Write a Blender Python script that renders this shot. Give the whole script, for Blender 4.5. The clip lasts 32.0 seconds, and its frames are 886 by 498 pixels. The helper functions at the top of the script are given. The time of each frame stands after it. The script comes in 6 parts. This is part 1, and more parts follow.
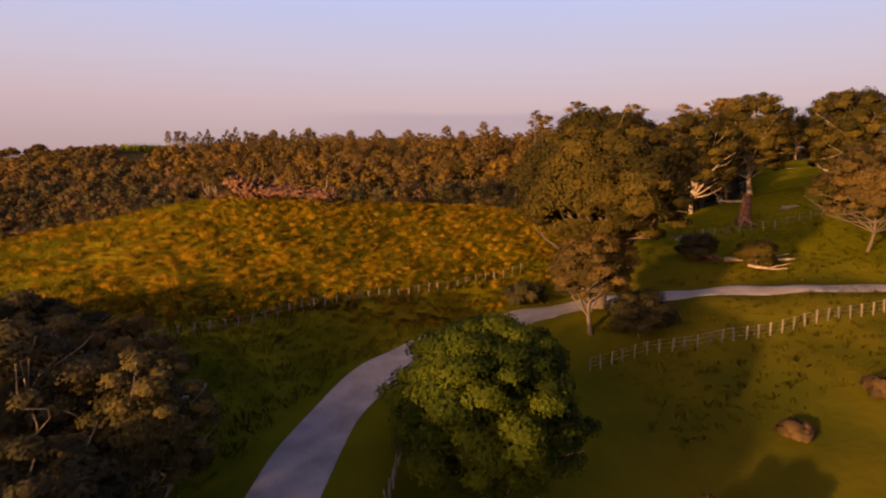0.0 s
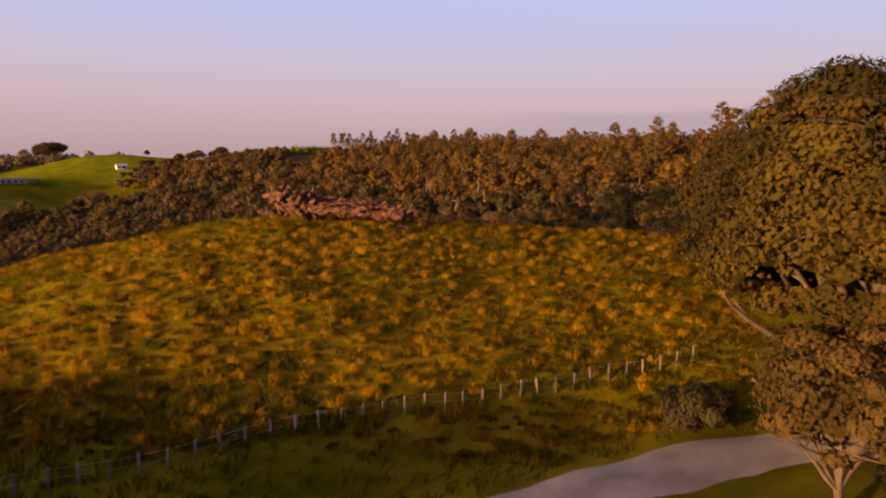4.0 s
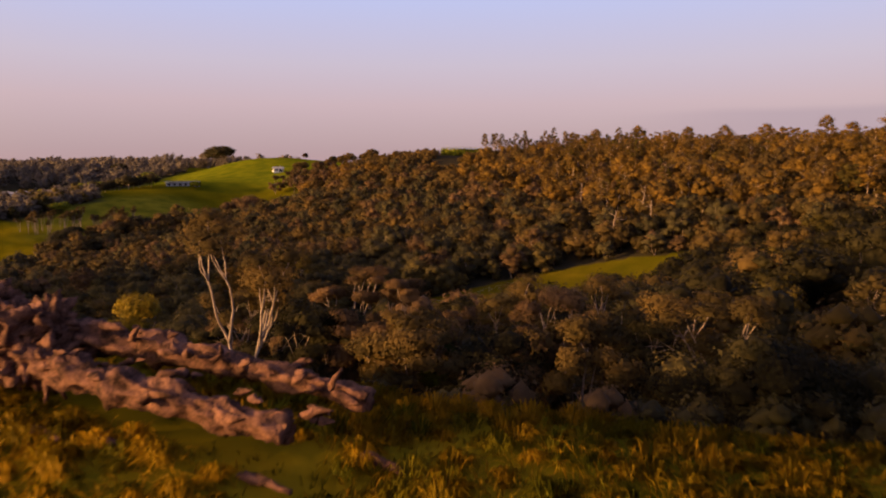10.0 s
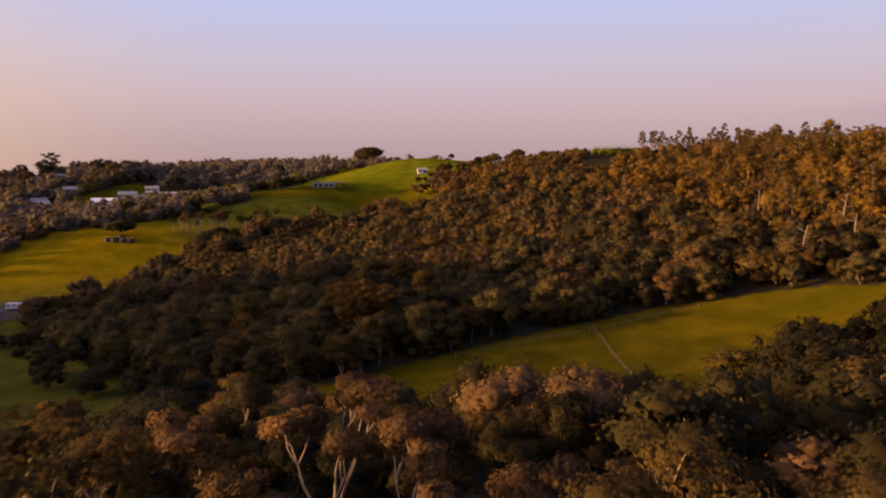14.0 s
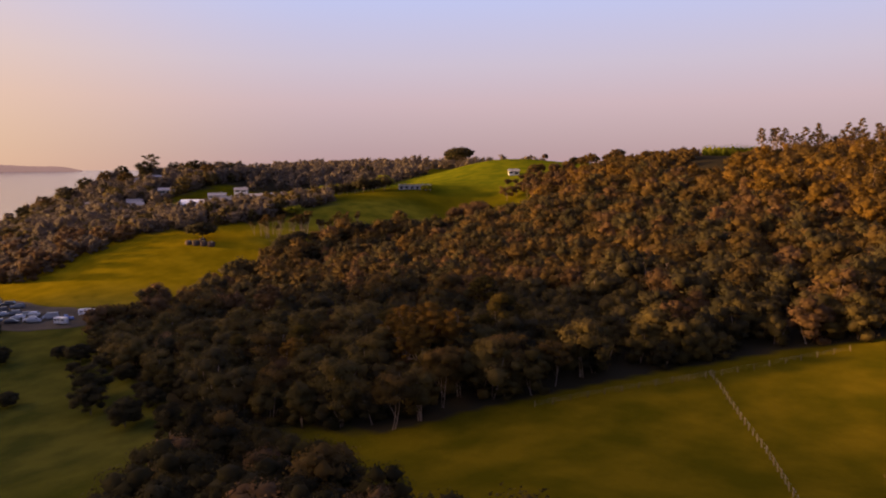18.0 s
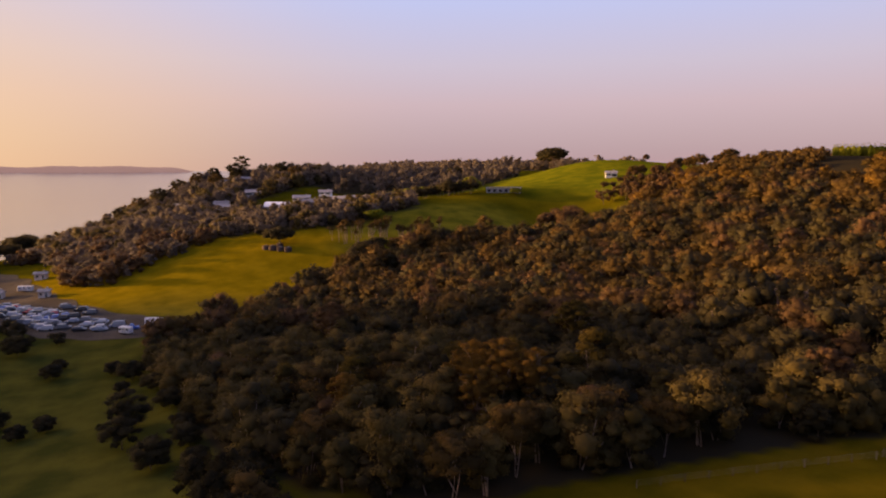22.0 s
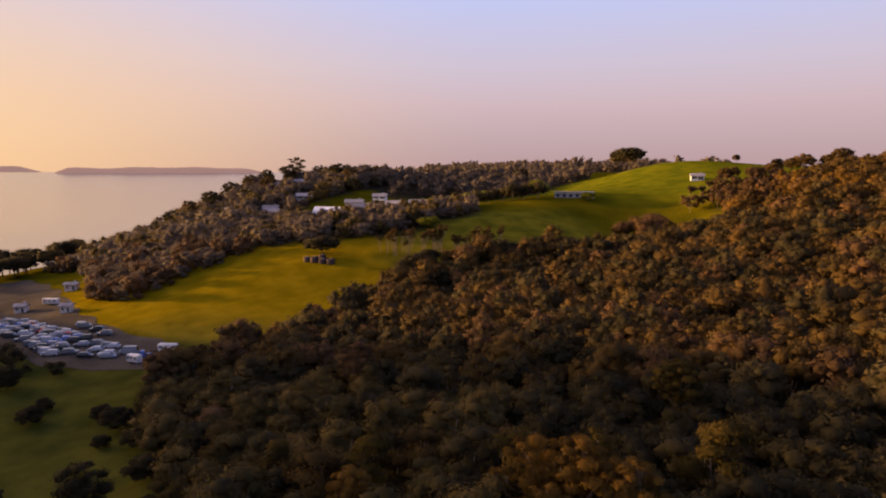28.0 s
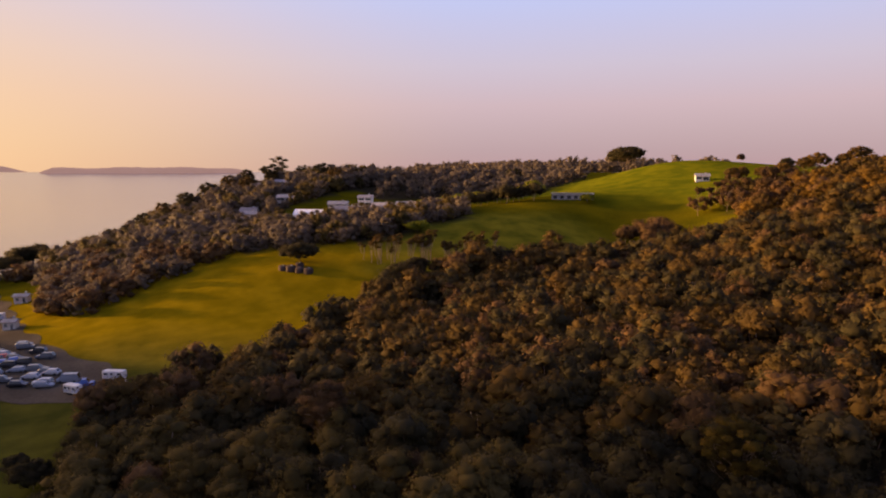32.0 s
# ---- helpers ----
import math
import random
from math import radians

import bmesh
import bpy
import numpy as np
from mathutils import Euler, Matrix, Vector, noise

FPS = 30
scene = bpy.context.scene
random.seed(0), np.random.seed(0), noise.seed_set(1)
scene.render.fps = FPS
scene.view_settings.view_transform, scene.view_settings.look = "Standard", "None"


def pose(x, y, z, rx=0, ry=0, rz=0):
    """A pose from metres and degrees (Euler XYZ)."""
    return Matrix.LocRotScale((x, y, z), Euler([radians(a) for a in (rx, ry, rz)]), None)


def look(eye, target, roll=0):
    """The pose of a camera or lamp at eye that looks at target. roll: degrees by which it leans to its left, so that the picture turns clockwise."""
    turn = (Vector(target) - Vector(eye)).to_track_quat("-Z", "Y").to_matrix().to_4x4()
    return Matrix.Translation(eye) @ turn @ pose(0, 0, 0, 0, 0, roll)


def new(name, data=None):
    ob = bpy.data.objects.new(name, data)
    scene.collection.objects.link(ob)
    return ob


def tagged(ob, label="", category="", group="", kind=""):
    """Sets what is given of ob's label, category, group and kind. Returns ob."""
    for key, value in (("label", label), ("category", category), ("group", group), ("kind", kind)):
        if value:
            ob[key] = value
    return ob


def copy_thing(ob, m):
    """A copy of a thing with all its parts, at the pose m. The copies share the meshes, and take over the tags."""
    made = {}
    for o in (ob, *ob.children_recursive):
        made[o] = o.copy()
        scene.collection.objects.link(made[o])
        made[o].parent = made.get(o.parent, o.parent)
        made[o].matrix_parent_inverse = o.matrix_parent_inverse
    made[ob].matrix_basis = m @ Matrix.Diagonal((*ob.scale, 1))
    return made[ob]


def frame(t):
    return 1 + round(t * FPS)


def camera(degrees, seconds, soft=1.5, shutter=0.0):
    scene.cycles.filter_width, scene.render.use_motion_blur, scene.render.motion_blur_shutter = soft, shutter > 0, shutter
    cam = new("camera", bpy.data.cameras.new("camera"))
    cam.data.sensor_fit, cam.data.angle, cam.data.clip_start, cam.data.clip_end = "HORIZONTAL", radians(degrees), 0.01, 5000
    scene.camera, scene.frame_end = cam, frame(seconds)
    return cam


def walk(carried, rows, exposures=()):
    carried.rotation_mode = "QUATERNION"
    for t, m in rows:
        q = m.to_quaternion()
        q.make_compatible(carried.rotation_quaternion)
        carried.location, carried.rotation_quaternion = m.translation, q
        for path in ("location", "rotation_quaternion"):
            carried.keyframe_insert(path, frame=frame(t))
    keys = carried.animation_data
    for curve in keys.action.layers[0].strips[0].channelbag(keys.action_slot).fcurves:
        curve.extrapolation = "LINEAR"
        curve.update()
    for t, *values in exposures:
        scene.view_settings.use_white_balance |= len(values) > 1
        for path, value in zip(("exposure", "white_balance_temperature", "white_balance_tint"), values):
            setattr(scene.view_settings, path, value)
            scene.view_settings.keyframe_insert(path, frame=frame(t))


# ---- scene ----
cam = camera(67.08, 32.0, soft=2.0, shutter=0.5)
# seconds, x, y, z, heading to the left of +y, pitch
FLIGHT = [
    (0, -0.00, 0.00, 46.00, 0.00, -6.81),
    (0.5, 0.70, 3.07, 46.01, 1.63, -6.76),
    (1, 1.33, 6.13, 46.03, 4.66, -6.73),
    (1.5, 1.90, 9.23, 46.07, 6.88, -6.72),
    (2, 2.37, 12.38, 46.13, 7.70, -6.75),
    (2.5, 2.72, 15.52, 46.19, 10.61, -6.76),
    (3, 2.93, 18.63, 46.24, 13.69, -6.77),
    (3.5, 3.05, 21.71, 46.30, 14.44, -6.76),
    (5.5, 2.38, 33.53, 47.66, 14.40, -6.83),
    (6, 2.02, 36.69, 47.83, 17.37, -6.79),
    (6.5, 1.63, 39.87, 47.92, 21.27, -6.76),
    (7, 1.14, 43.09, 47.97, 21.27, -6.76),
    (7.5, 0.56, 46.31, 48.00, 21.80, -6.75),
    (8, -0.09, 49.55, 48.03, 22.96, -6.74),
    (8.5, -0.84, 52.80, 48.08, 24.49, -6.74),
    (9, -1.64, 56.06, 48.12, 25.86, -6.72),
    (9.5, -2.52, 59.30, 48.16, 27.05, -6.71),
    (10, -3.43, 62.51, 48.25, 28.42, -6.72),
    (10.5, -4.33, 65.62, 48.38, 30.27, -6.72),
    (11, -5.29, 68.65, 48.50, 32.50, -6.71),
    (11.5, -6.31, 71.64, 48.62, 34.95, -6.70),
    (12, -7.39, 74.62, 48.75, 36.13, -6.72),
    (12.5, -8.56, 77.56, 48.89, 37.11, -6.74),
    (13, -9.83, 80.45, 49.02, 39.09, -6.75),
    (13.5, -11.17, 83.30, 49.15, 40.97, -6.73),
    (14, -12.57, 86.10, 49.26, 41.52, -6.75),
    (14.5, -14.04, 88.83, 49.42, 42.54, -6.77),
    (15, -15.61, 91.43, 49.61, 44.19, -6.76),
    (15.5, -17.22, 93.96, 49.78, 45.86, -6.76),
    (17.5, -24.22, 103.04, 50.14, 48.68, -6.77),
    (18, -26.11, 105.24, 50.27, 49.67, -6.76),
    (18.5, -28.04, 107.43, 50.40, 50.72, -6.76),
    (19, -30.01, 109.61, 50.52, 51.53, -6.75),
    (19.5, -32.03, 111.77, 50.63, 52.40, -6.75),
    (20, -34.09, 113.90, 50.72, 53.42, -6.74),
    (20.5, -36.18, 115.99, 50.80, 54.50, -6.72),
    (21, -38.31, 118.06, 50.87, 55.55, -6.72),
    (21.5, -40.47, 120.09, 50.95, 56.59, -6.71),
    (22, -42.65, 122.07, 51.02, 57.67, -6.71),
    (22.5, -44.87, 123.99, 51.09, 58.73, -6.70),
    (23, -47.13, 125.84, 51.18, 59.72, -6.69),
    (23.5, -49.43, 127.64, 51.30, 60.79, -6.69),
    (24, -51.76, 129.41, 51.41, 61.83, -6.68),
    (24.5, -54.10, 131.16, 51.50, 62.73, -6.68),
    (25, -56.44, 132.89, 51.56, 63.46, -6.66),
    (25.5, -58.80, 134.61, 51.61, 63.91, -6.65),
    (27.5, -68.85, 140.90, 51.93, 63.47, -6.65),
    (28, -71.41, 142.33, 51.98, 63.36, -6.65),
    (28.5, -73.95, 143.74, 52.00, 63.26, -6.66),
    (29, -76.47, 145.11, 52.00, 63.15, -6.65),
    (29.5, -78.98, 146.45, 51.97, 63.04, -6.65),
    (30, -81.50, 147.77, 51.94, 62.93, -6.66),
    (30.5, -84.03, 149.09, 51.92, 62.83, -6.65),
    (31, -86.61, 150.45, 51.93, 62.74, -6.65),
    (31.5, -89.20, 151.83, 51.96, 62.65, -6.64),
    (32, -91.80, 153.23, 52.00, 62.57, -6.65),
]
walk(cam, [(t, pose(x, y, z, 90 + pitch, 0, yaw)) for t, x, y, z, yaw, pitch in FLIGHT], [(0, 1.78, 6750, 10), (4, 1.75, 6600, 10), (14, 1.76, 6650, 10), (32, 1.82, 6650, 10)])

# ---- sky and sun ----
SUN_HEADING = 137.0   # degrees to the left of +y
SUN_HEIGHT = 7.8
SUN_DIR = Vector((-math.sin(radians(SUN_HEADING)) * math.cos(radians(SUN_HEIGHT)),
                  math.cos(radians(SUN_HEADING)) * math.cos(radians(SUN_HEIGHT)), math.sin(radians(SUN_HEIGHT))))
sun = new("sun", bpy.data.lights.new("sun", "SUN"))
sun.data.energy, sun.data.angle, sun.data.color = 3.5, radians(2.0), (1.0, 0.57, 0.22)
sun.matrix_world = look(SUN_DIR * 500, (0, 0, 0))


def make_world():
    w = bpy.data.worlds.new("evening")
    scene.world = w
    w.use_nodes = True
    n, l = w.node_tree.nodes, w.node_tree.links
    n.clear()
    out, bg = n.new("ShaderNodeOutputWorld"), n.new("ShaderNodeBackground")
    sky = n.new("ShaderNodeTexSky")
    sky.sky_type, sky.sun_disc = "NISHITA", False
    sky.sun_elevation, sky.sun_rotation = radians(SUN_HEIGHT), radians(-SUN_HEADING)
    co, sep = n.new("ShaderNodeTexCoord"), n.new("ShaderNodeSeparateXYZ")
    l.new(co.outputs["Generated"], sep.inputs[0])
    # height above the horizon
    ramp = n.new("ShaderNodeValToRGB")
    e = ramp.color_ramp.elements
    e[0].position, e[0].color = 0.0, (0.46, 0.30, 0.33, 1)
    e[1].position, e[1].color = 1.0, (0.20, 0.22, 0.50, 1)
    for p, c in ((0.03, (0.47, 0.33, 0.37)), (0.060, (0.52, 0.375, 0.42)), (0.095, (0.585, 0.43, 0.485)), (0.15, (0.585, 0.505, 0.625)), (0.25, (0.50, 0.555, 0.88)), (0.45, (0.36, 0.40, 0.85))):
        k = e.new(p)
        k.color = (*c, 1)
    l.new(sep.outputs[2], ramp.inputs[0])
    # a low mauve cloud bank away from the sun
    bank, far_side, top, both, cloud, wisp = (n.new("ShaderNodeVectorMath"), n.new("ShaderNodeMapRange"), n.new("ShaderNodeMapRange"), n.new("ShaderNodeMath"), n.new("ShaderNodeMix"), n.new("ShaderNodeTexNoise"))
    bank.operation, bank.inputs[1].default_value = "DOT_PRODUCT", (0.6, 0.8, 0)
    l.new(co.outputs["Generated"], bank.inputs[0])
    far_side.interpolation_type = top.interpolation_type = "SMOOTHSTEP"
    l.new(bank.outputs["Value"], far_side.inputs[0])
    far_side.inputs[1].default_value, far_side.inputs[2].default_value, far_side.inputs[4].default_value = 0.60, 0.80, 0.75
    wisp.inputs["Scale"].default_value = 3.0
    l.new(co.outputs["Generated"], wisp.inputs[0])
    edge = n.new("ShaderNodeMath")
    edge.operation, edge.inputs[1].default_value = "MULTIPLY_ADD", 0.02
    l.new(wisp.outputs[0], edge.inputs[0])
    l.new(sep.outputs[2], edge.inputs[2])
    l.new(edge.outputs[0], top.inputs[0])
    top.inputs[1].default_value, top.inputs[2].default_value, top.inputs[3].default_value, top.inputs[4].default_value = 0.084, 0.096, 1.0, 0.0
    both.operation = "MULTIPLY"
    l.new(far_side.outputs[0], both.inputs[0])
    l.new(top.outputs[0], both.inputs[1])
    cloud.data_type = "RGBA"
    l.new(both.outputs[0], cloud.inputs[0])
    l.new(ramp.outputs[0], cloud.inputs[6])
    cloud.inputs[7].default_value = (0.44, 0.325, 0.40, 1)
    # the warm side towards the sun
    dot = n.new("ShaderNodeVectorMath")
    dot.operation = "DOT_PRODUCT"
    l.new(co.outputs["Generated"], dot.inputs[0])
    dot.inputs[1].default_value = (-math.sin(radians(SUN_HEADING)), math.cos(radians(SUN_HEADING)), 0)
    side = n.new("ShaderNodeMapRange")
    side.interpolation_type = "SMOOTHSTEP"
    l.new(dot.outputs["Value"], side.inputs[0])
    side.inputs[1].default_value, side.inputs[2].default_value = 0.18, 1.05
    low = n.new("ShaderNodeMapRange")
    low.interpolation_type = "SMOOTHSTEP"
    l.new(sep.outputs[2], low.inputs[0])
    low.inputs[1].default_value, low.inputs[2].default_value, low.inputs[3].default_value, low.inputs[4].default_value = 0.0, 0.45, 1.0, 0.15
    amt = n.new("ShaderNodeMath")
    amt.operation = "MULTIPLY"
    l.new(side.outputs[0], amt.inputs[0])
    l.new(low.outputs[0], amt.inputs[1])
    warm = n.new("ShaderNodeMix")
    warm.data_type = "RGBA"
    l.new(amt.outputs[0], warm.inputs[0])
    l.new(cloud.outputs[2], warm.inputs[6])
    warm.inputs[7].default_value = (0.95, 0.60, 0.30, 1)
    # the bright glow close round the sun
    near, lobe, glow = n.new("ShaderNodeVectorMath"), n.new("ShaderNodeMapRange"), n.new("ShaderNodeVectorMath")
    near.operation, near.inputs[1].default_value = "DOT_PRODUCT", SUN_DIR
    l.new(co.outputs["Generated"], near.inputs[0])
    lobe.interpolation_type = "SMOOTHERSTEP"
    l.new(near.outputs["Value"], lobe.inputs[0])
    lobe.inputs[1].default_value, lobe.inputs[2].default_value, lobe.inputs[4].default_value = 0.80, 1.0, 11.0
    glow.operation, glow.inputs[0].default_value = "SCALE", (1.0, 0.62, 0.27)
    l.new(lobe.outputs[0], glow.inputs[3])
    full = n.new("ShaderNodeVectorMath")
    l.new(warm.outputs[2], full.inputs[0])
    l.new(glow.outputs[0], full.inputs[1])
    # scale of the evening colours against the physical sky
    dim = n.new("ShaderNodeVectorMath")
    dim.operation = "SCALE"
    dim.inputs[3].default_value = 0.293
    l.new(full.outputs[0], dim.inputs[0])
    phys = n.new("ShaderNodeVectorMath")
    phys.operation = "SCALE"
    phys.inputs[3].default_value = 0.0035
    l.new(sky.outputs[0], phys.inputs[0])
    add = n.new("ShaderNodeVectorMath")
    l.new(dim.outputs[0], add.inputs[0])
    l.new(phys.outputs[0], add.inputs[1])
    l.new(add.outputs[0], bg.inputs[0])
    l.new(bg.outputs[0], out.inputs[0])


make_world()

# ---- materials ----


def material(name, dark, light, scale=1.0, rough=0.8, bump=0.0, fine=8.0, metal=0.0, random_tint=0.0, translucent=0.0, island=False, spec=0.3):
    """Two-scale mottled surface between two colours, in metres."""
    m = bpy.data.materials.new(name)
    m.use_nodes = True
    n, l = m.node_tree.nodes, m.node_tree.links
    b = n["Principled BSDF"]
    b.inputs["Roughness"].default_value, b.inputs["Metallic"].default_value = rough, metal
    b.inputs["Specular IOR Level"].default_value = spec
    co = n.new("ShaderNodeTexCoord")
    big, small = n.new("ShaderNodeTexNoise"), n.new("ShaderNodeTexNoise")
    big.inputs["Scale"].default_value, small.inputs["Scale"].default_value = scale, scale * fine
    big.inputs["Detail"].default_value, small.inputs["Detail"].default_value = 4, 3
    l.new(co.outputs["Object"], big.inputs[0])
    l.new(co.outputs["Object"], small.inputs[0])
    mix = n.new("ShaderNodeMath")
    mix.operation = "MULTIPLY_ADD"
    mix.inputs[1].default_value, mix.inputs[2].default_value = 0.45, -0.22
    l.new(small.outputs[0], mix.inputs[0])
    tot = n.new("ShaderNodeMath")
    l.new(big.outputs[0], tot.inputs[0])
    l.new(mix.outputs[0], tot.inputs[1])
    last = tot
    if random_tint:
        rnd = n.new("ShaderNodeObjectInfo").outputs["Random"]
        if island:
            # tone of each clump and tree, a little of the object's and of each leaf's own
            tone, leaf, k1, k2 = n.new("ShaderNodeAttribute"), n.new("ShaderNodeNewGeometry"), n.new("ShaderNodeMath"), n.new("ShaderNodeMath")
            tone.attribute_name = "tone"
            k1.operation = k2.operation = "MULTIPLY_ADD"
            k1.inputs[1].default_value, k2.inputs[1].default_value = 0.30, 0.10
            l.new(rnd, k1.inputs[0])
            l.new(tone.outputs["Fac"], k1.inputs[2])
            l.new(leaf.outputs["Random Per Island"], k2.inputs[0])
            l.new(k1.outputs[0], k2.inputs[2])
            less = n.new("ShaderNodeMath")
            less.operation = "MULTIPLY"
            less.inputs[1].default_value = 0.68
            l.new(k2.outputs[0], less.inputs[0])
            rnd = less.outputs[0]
        sh = n.new("ShaderNodeMath")
        sh.operation = "MULTIPLY_ADD"
        sh.inputs[1].default_value = random_tint
        l.new(rnd, sh.inputs[0])
        sub = n.new("ShaderNodeMath")
        sub.inputs[1].default_value = -random_tint / 2
        l.new(tot.outputs[0], sub.inputs[0])
        l.new(sub.outputs[0], sh.inputs[2])
        last = sh
    ramp = n.new("ShaderNodeValToRGB")
    e = ramp.color_ramp.elements
    e[0].position, e[0].color, e[1].position, e[1].color = 0.3, (*dark, 1), 0.7, (*light, 1)
    l.new(last.outputs[0], ramp.inputs[0])
    l.new(ramp.outputs[0], b.inputs["Base Color"])
    if bump:
        bp = n.new("ShaderNodeBump")
        bp.inputs["Strength"].default_value, bp.inputs["Distance"].default_value = bump, 0.3 / (scale * fine) ** 0.5
        l.new(tot.outputs[0], bp.inputs["Height"])
        l.new(bp.outputs[0], b.inputs["Normal"])
    if translucent:
        tr, ms = n.new("ShaderNodeBsdfTranslucent"), n.new("ShaderNodeMixShader")
        ms.inputs[0].default_value = translucent
        l.new(ramp.outputs[0], tr.inputs[0])
        l.new(b.outputs[0], ms.inputs[1])
        l.new(tr.outputs[0], ms.inputs[2])
        l.new(ms.outputs[0], n["Material Output"].inputs[0])
    return m


def foliage(name, dark, light, tint=0.6, scale=0.25):
    return material(name, dark, light, scale=scale, rough=0.75, random_tint=tint, translucent=0.42, island=True, fine=5, spec=0.06)


M_KANUKA = foliage("kanuka_leaves", (0.055, 0.037, 0.011), (0.122, 0.073, 0.02), scale=0.05)
M_KANUKA_RED = foliage("reddish_leaves", (0.062, 0.038, 0.017), (0.142, 0.08, 0.034))
M_PINE = foliage("pine_needles", (0.078, 0.046, 0.009), (0.18, 0.098, 0.016), scale=0.05)
M_BUSH = foliage("valley_bush_leaves", (0.054, 0.042, 0.013), (0.124, 0.088, 0.026), scale=0.06)
M_GREEN = foliage("broad_green_leaves", (0.014, 0.022, 0.002), (0.062, 0.072, 0.005))
M_DARK = foliage("dark_leaves", (0.028, 0.024, 0.011), (0.074, 0.057, 0.022), scale=0.06)
# bush leaves darkened to hold the knoll's shade on the bank
M_BANK_SHADE = foliage("deep_bush_leaves", (0.016, 0.013, 0.005), (0.046, 0.036, 0.012), scale=0.06)
M_BIG = foliage("old_tree_leaves", (0.033, 0.026, 0.006), (0.098, 0.066, 0.011))
M_YELLOW = foliage("yellow_green_leaves", (0.10, 0.11, 0.008), (0.24, 0.22, 0.015))
M_GOLD = foliage("golden_leaves", (0.085, 0.062, 0.005), (0.215, 0.138, 0.010))
# far leaves greyed and lightened: the haze is put into their colour
M_FAR_HAZE = foliage("distant_scrub_leaves", (0.108, 0.086, 0.062), (0.15, 0.115, 0.08), tint=0.25, scale=0.04)
M_DRY = foliage("dry_grass_blades", (0.15, 0.096, 0.004), (0.36, 0.195, 0.01), scale=0.35)
M_BLADE = foliage("grass_blades", (0.054, 0.056, 0.003), (0.155, 0.116, 0.006), scale=0.35)
M_LONG = foliage("long_dark_grass", (0.060, 0.066, 0.004), (0.165, 0.140, 0.008), scale=0.3)
M_BARK = material("pale_bark", (0.12, 0.08, 0.055), (0.28, 0.20, 0.145), 2.0, 0.85, 0.4)
M_BARK_DARK = material("dark_bark", (0.05, 0.034, 0.024), (0.115, 0.08, 0.056), 2.0, 0.9, 0.4)
M_LOG = material("weathered_log", (0.012, 0.006, 0.004), (0.165, 0.078, 0.050), 2.6, 0.95, 1.0, fine=6, spec=0.05)
M_GRASS = material("pasture", (0.040, 0.041, 0.002), (0.098, 0.080, 0.003), 0.05, 1.0, 0.6, fine=30, spec=0.0)


def grass_zone(centre, inner, outer, dark, light):
    """A zone whose grass colour differs from the rest, with an uneven edge."""
    n, l = M_GRASS.node_tree.nodes, M_GRASS.node_tree.links
    b = n["Principled BSDF"]
    src = b.inputs["Base Color"].links[0].from_socket
    co, d, wob, fine = n.new("ShaderNodeTexCoord"), n.new("ShaderNodeVectorMath"), n.new("ShaderNodeTexNoise"), n.new("ShaderNodeTexNoise")
    d.operation, d.inputs[1].default_value = "DISTANCE", centre
    l.new(co.outputs["Object"], d.inputs[0])
    wob.inputs["Scale"].default_value = 0.02
    fine.inputs["Scale"].default_value, fine.inputs["Detail"].default_value = 0.12, 6
    l.new(co.outputs["Object"], wob.inputs[0])
    l.new(co.outputs["Object"], fine.inputs[0])
    m = n.new("ShaderNodeMath")
    m.operation, m.inputs[1].default_value = "MULTIPLY_ADD", 0.5 * inner
    l.new(wob.outputs[0], m.inputs[0])
    l.new(d.outputs["Value"], m.inputs[2])
    r = n.new("ShaderNodeMapRange")
    r.inputs[1].default_value, r.inputs[2].default_value, r.inputs[3].default_value, r.inputs[4].default_value = inner * 1.25, outer * 1.25, 1, 0
    l.new(m.outputs[0], r.inputs[0])
    ramp = n.new("ShaderNodeValToRGB")
    el = ramp.color_ramp.elements
    el[0].position, el[0].color, el[1].position, el[1].color = 0.35, (*dark, 1), 0.65, (*light, 1)
    l.new(fine.outputs[0], ramp.inputs[0])
    x = n.new("ShaderNodeMix")
    x.data_type = "RGBA"
    l.new(r.outputs[0], x.inputs[0])
    l.new(src, x.inputs[6])
    l.new(ramp.outputs[0], x.inputs[7])
    l.new(x.outputs[2], b.inputs["Base Color"])


grass_zone((-390, 462, 50), 80, 110, (0.064, 0.076, 0.004), (0.116, 0.116, 0.005))   # fresh green hill
grass_zone((-325, 185, 12), 62, 80, (0.118, 0.086, 0.002), (0.185, 0.128, 0.004))    # golden slope, its colour lifted for the sun on it
grass_zone((-300, 290, 24), 45, 60, (0.066, 0.066, 0.006), (0.135, 0.118, 0.010))    # green strip

grass_zone((-205, 128, 2), 62, 95, (0.040, 0.043, 0.008), (0.080, 0.074, 0.012))      # low pasture, its colour dulled for the shade over it
grass_zone((-62, 188, 12), 42, 66, (0.050, 0.043, 0.002), (0.098, 0.070, 0.004))      # valley meadow
grass_zone((30, 38, 30), 26, 34, (0.032, 0.031, 0.003), (0.072, 0.054, 0.004))             # darker olive pasture below the road
grass_zone((-14, 44, 36), 20, 30, (0.036, 0.042, 0.002), (0.086, 0.076, 0.004))          # foot of the knoll: dark green grass, with shade put into its colour too
grass_zone((-14, 70, 42), 18, 28, (0.080, 0.064, 0.003), (0.170, 0.112, 0.005))          # long grass on the knoll

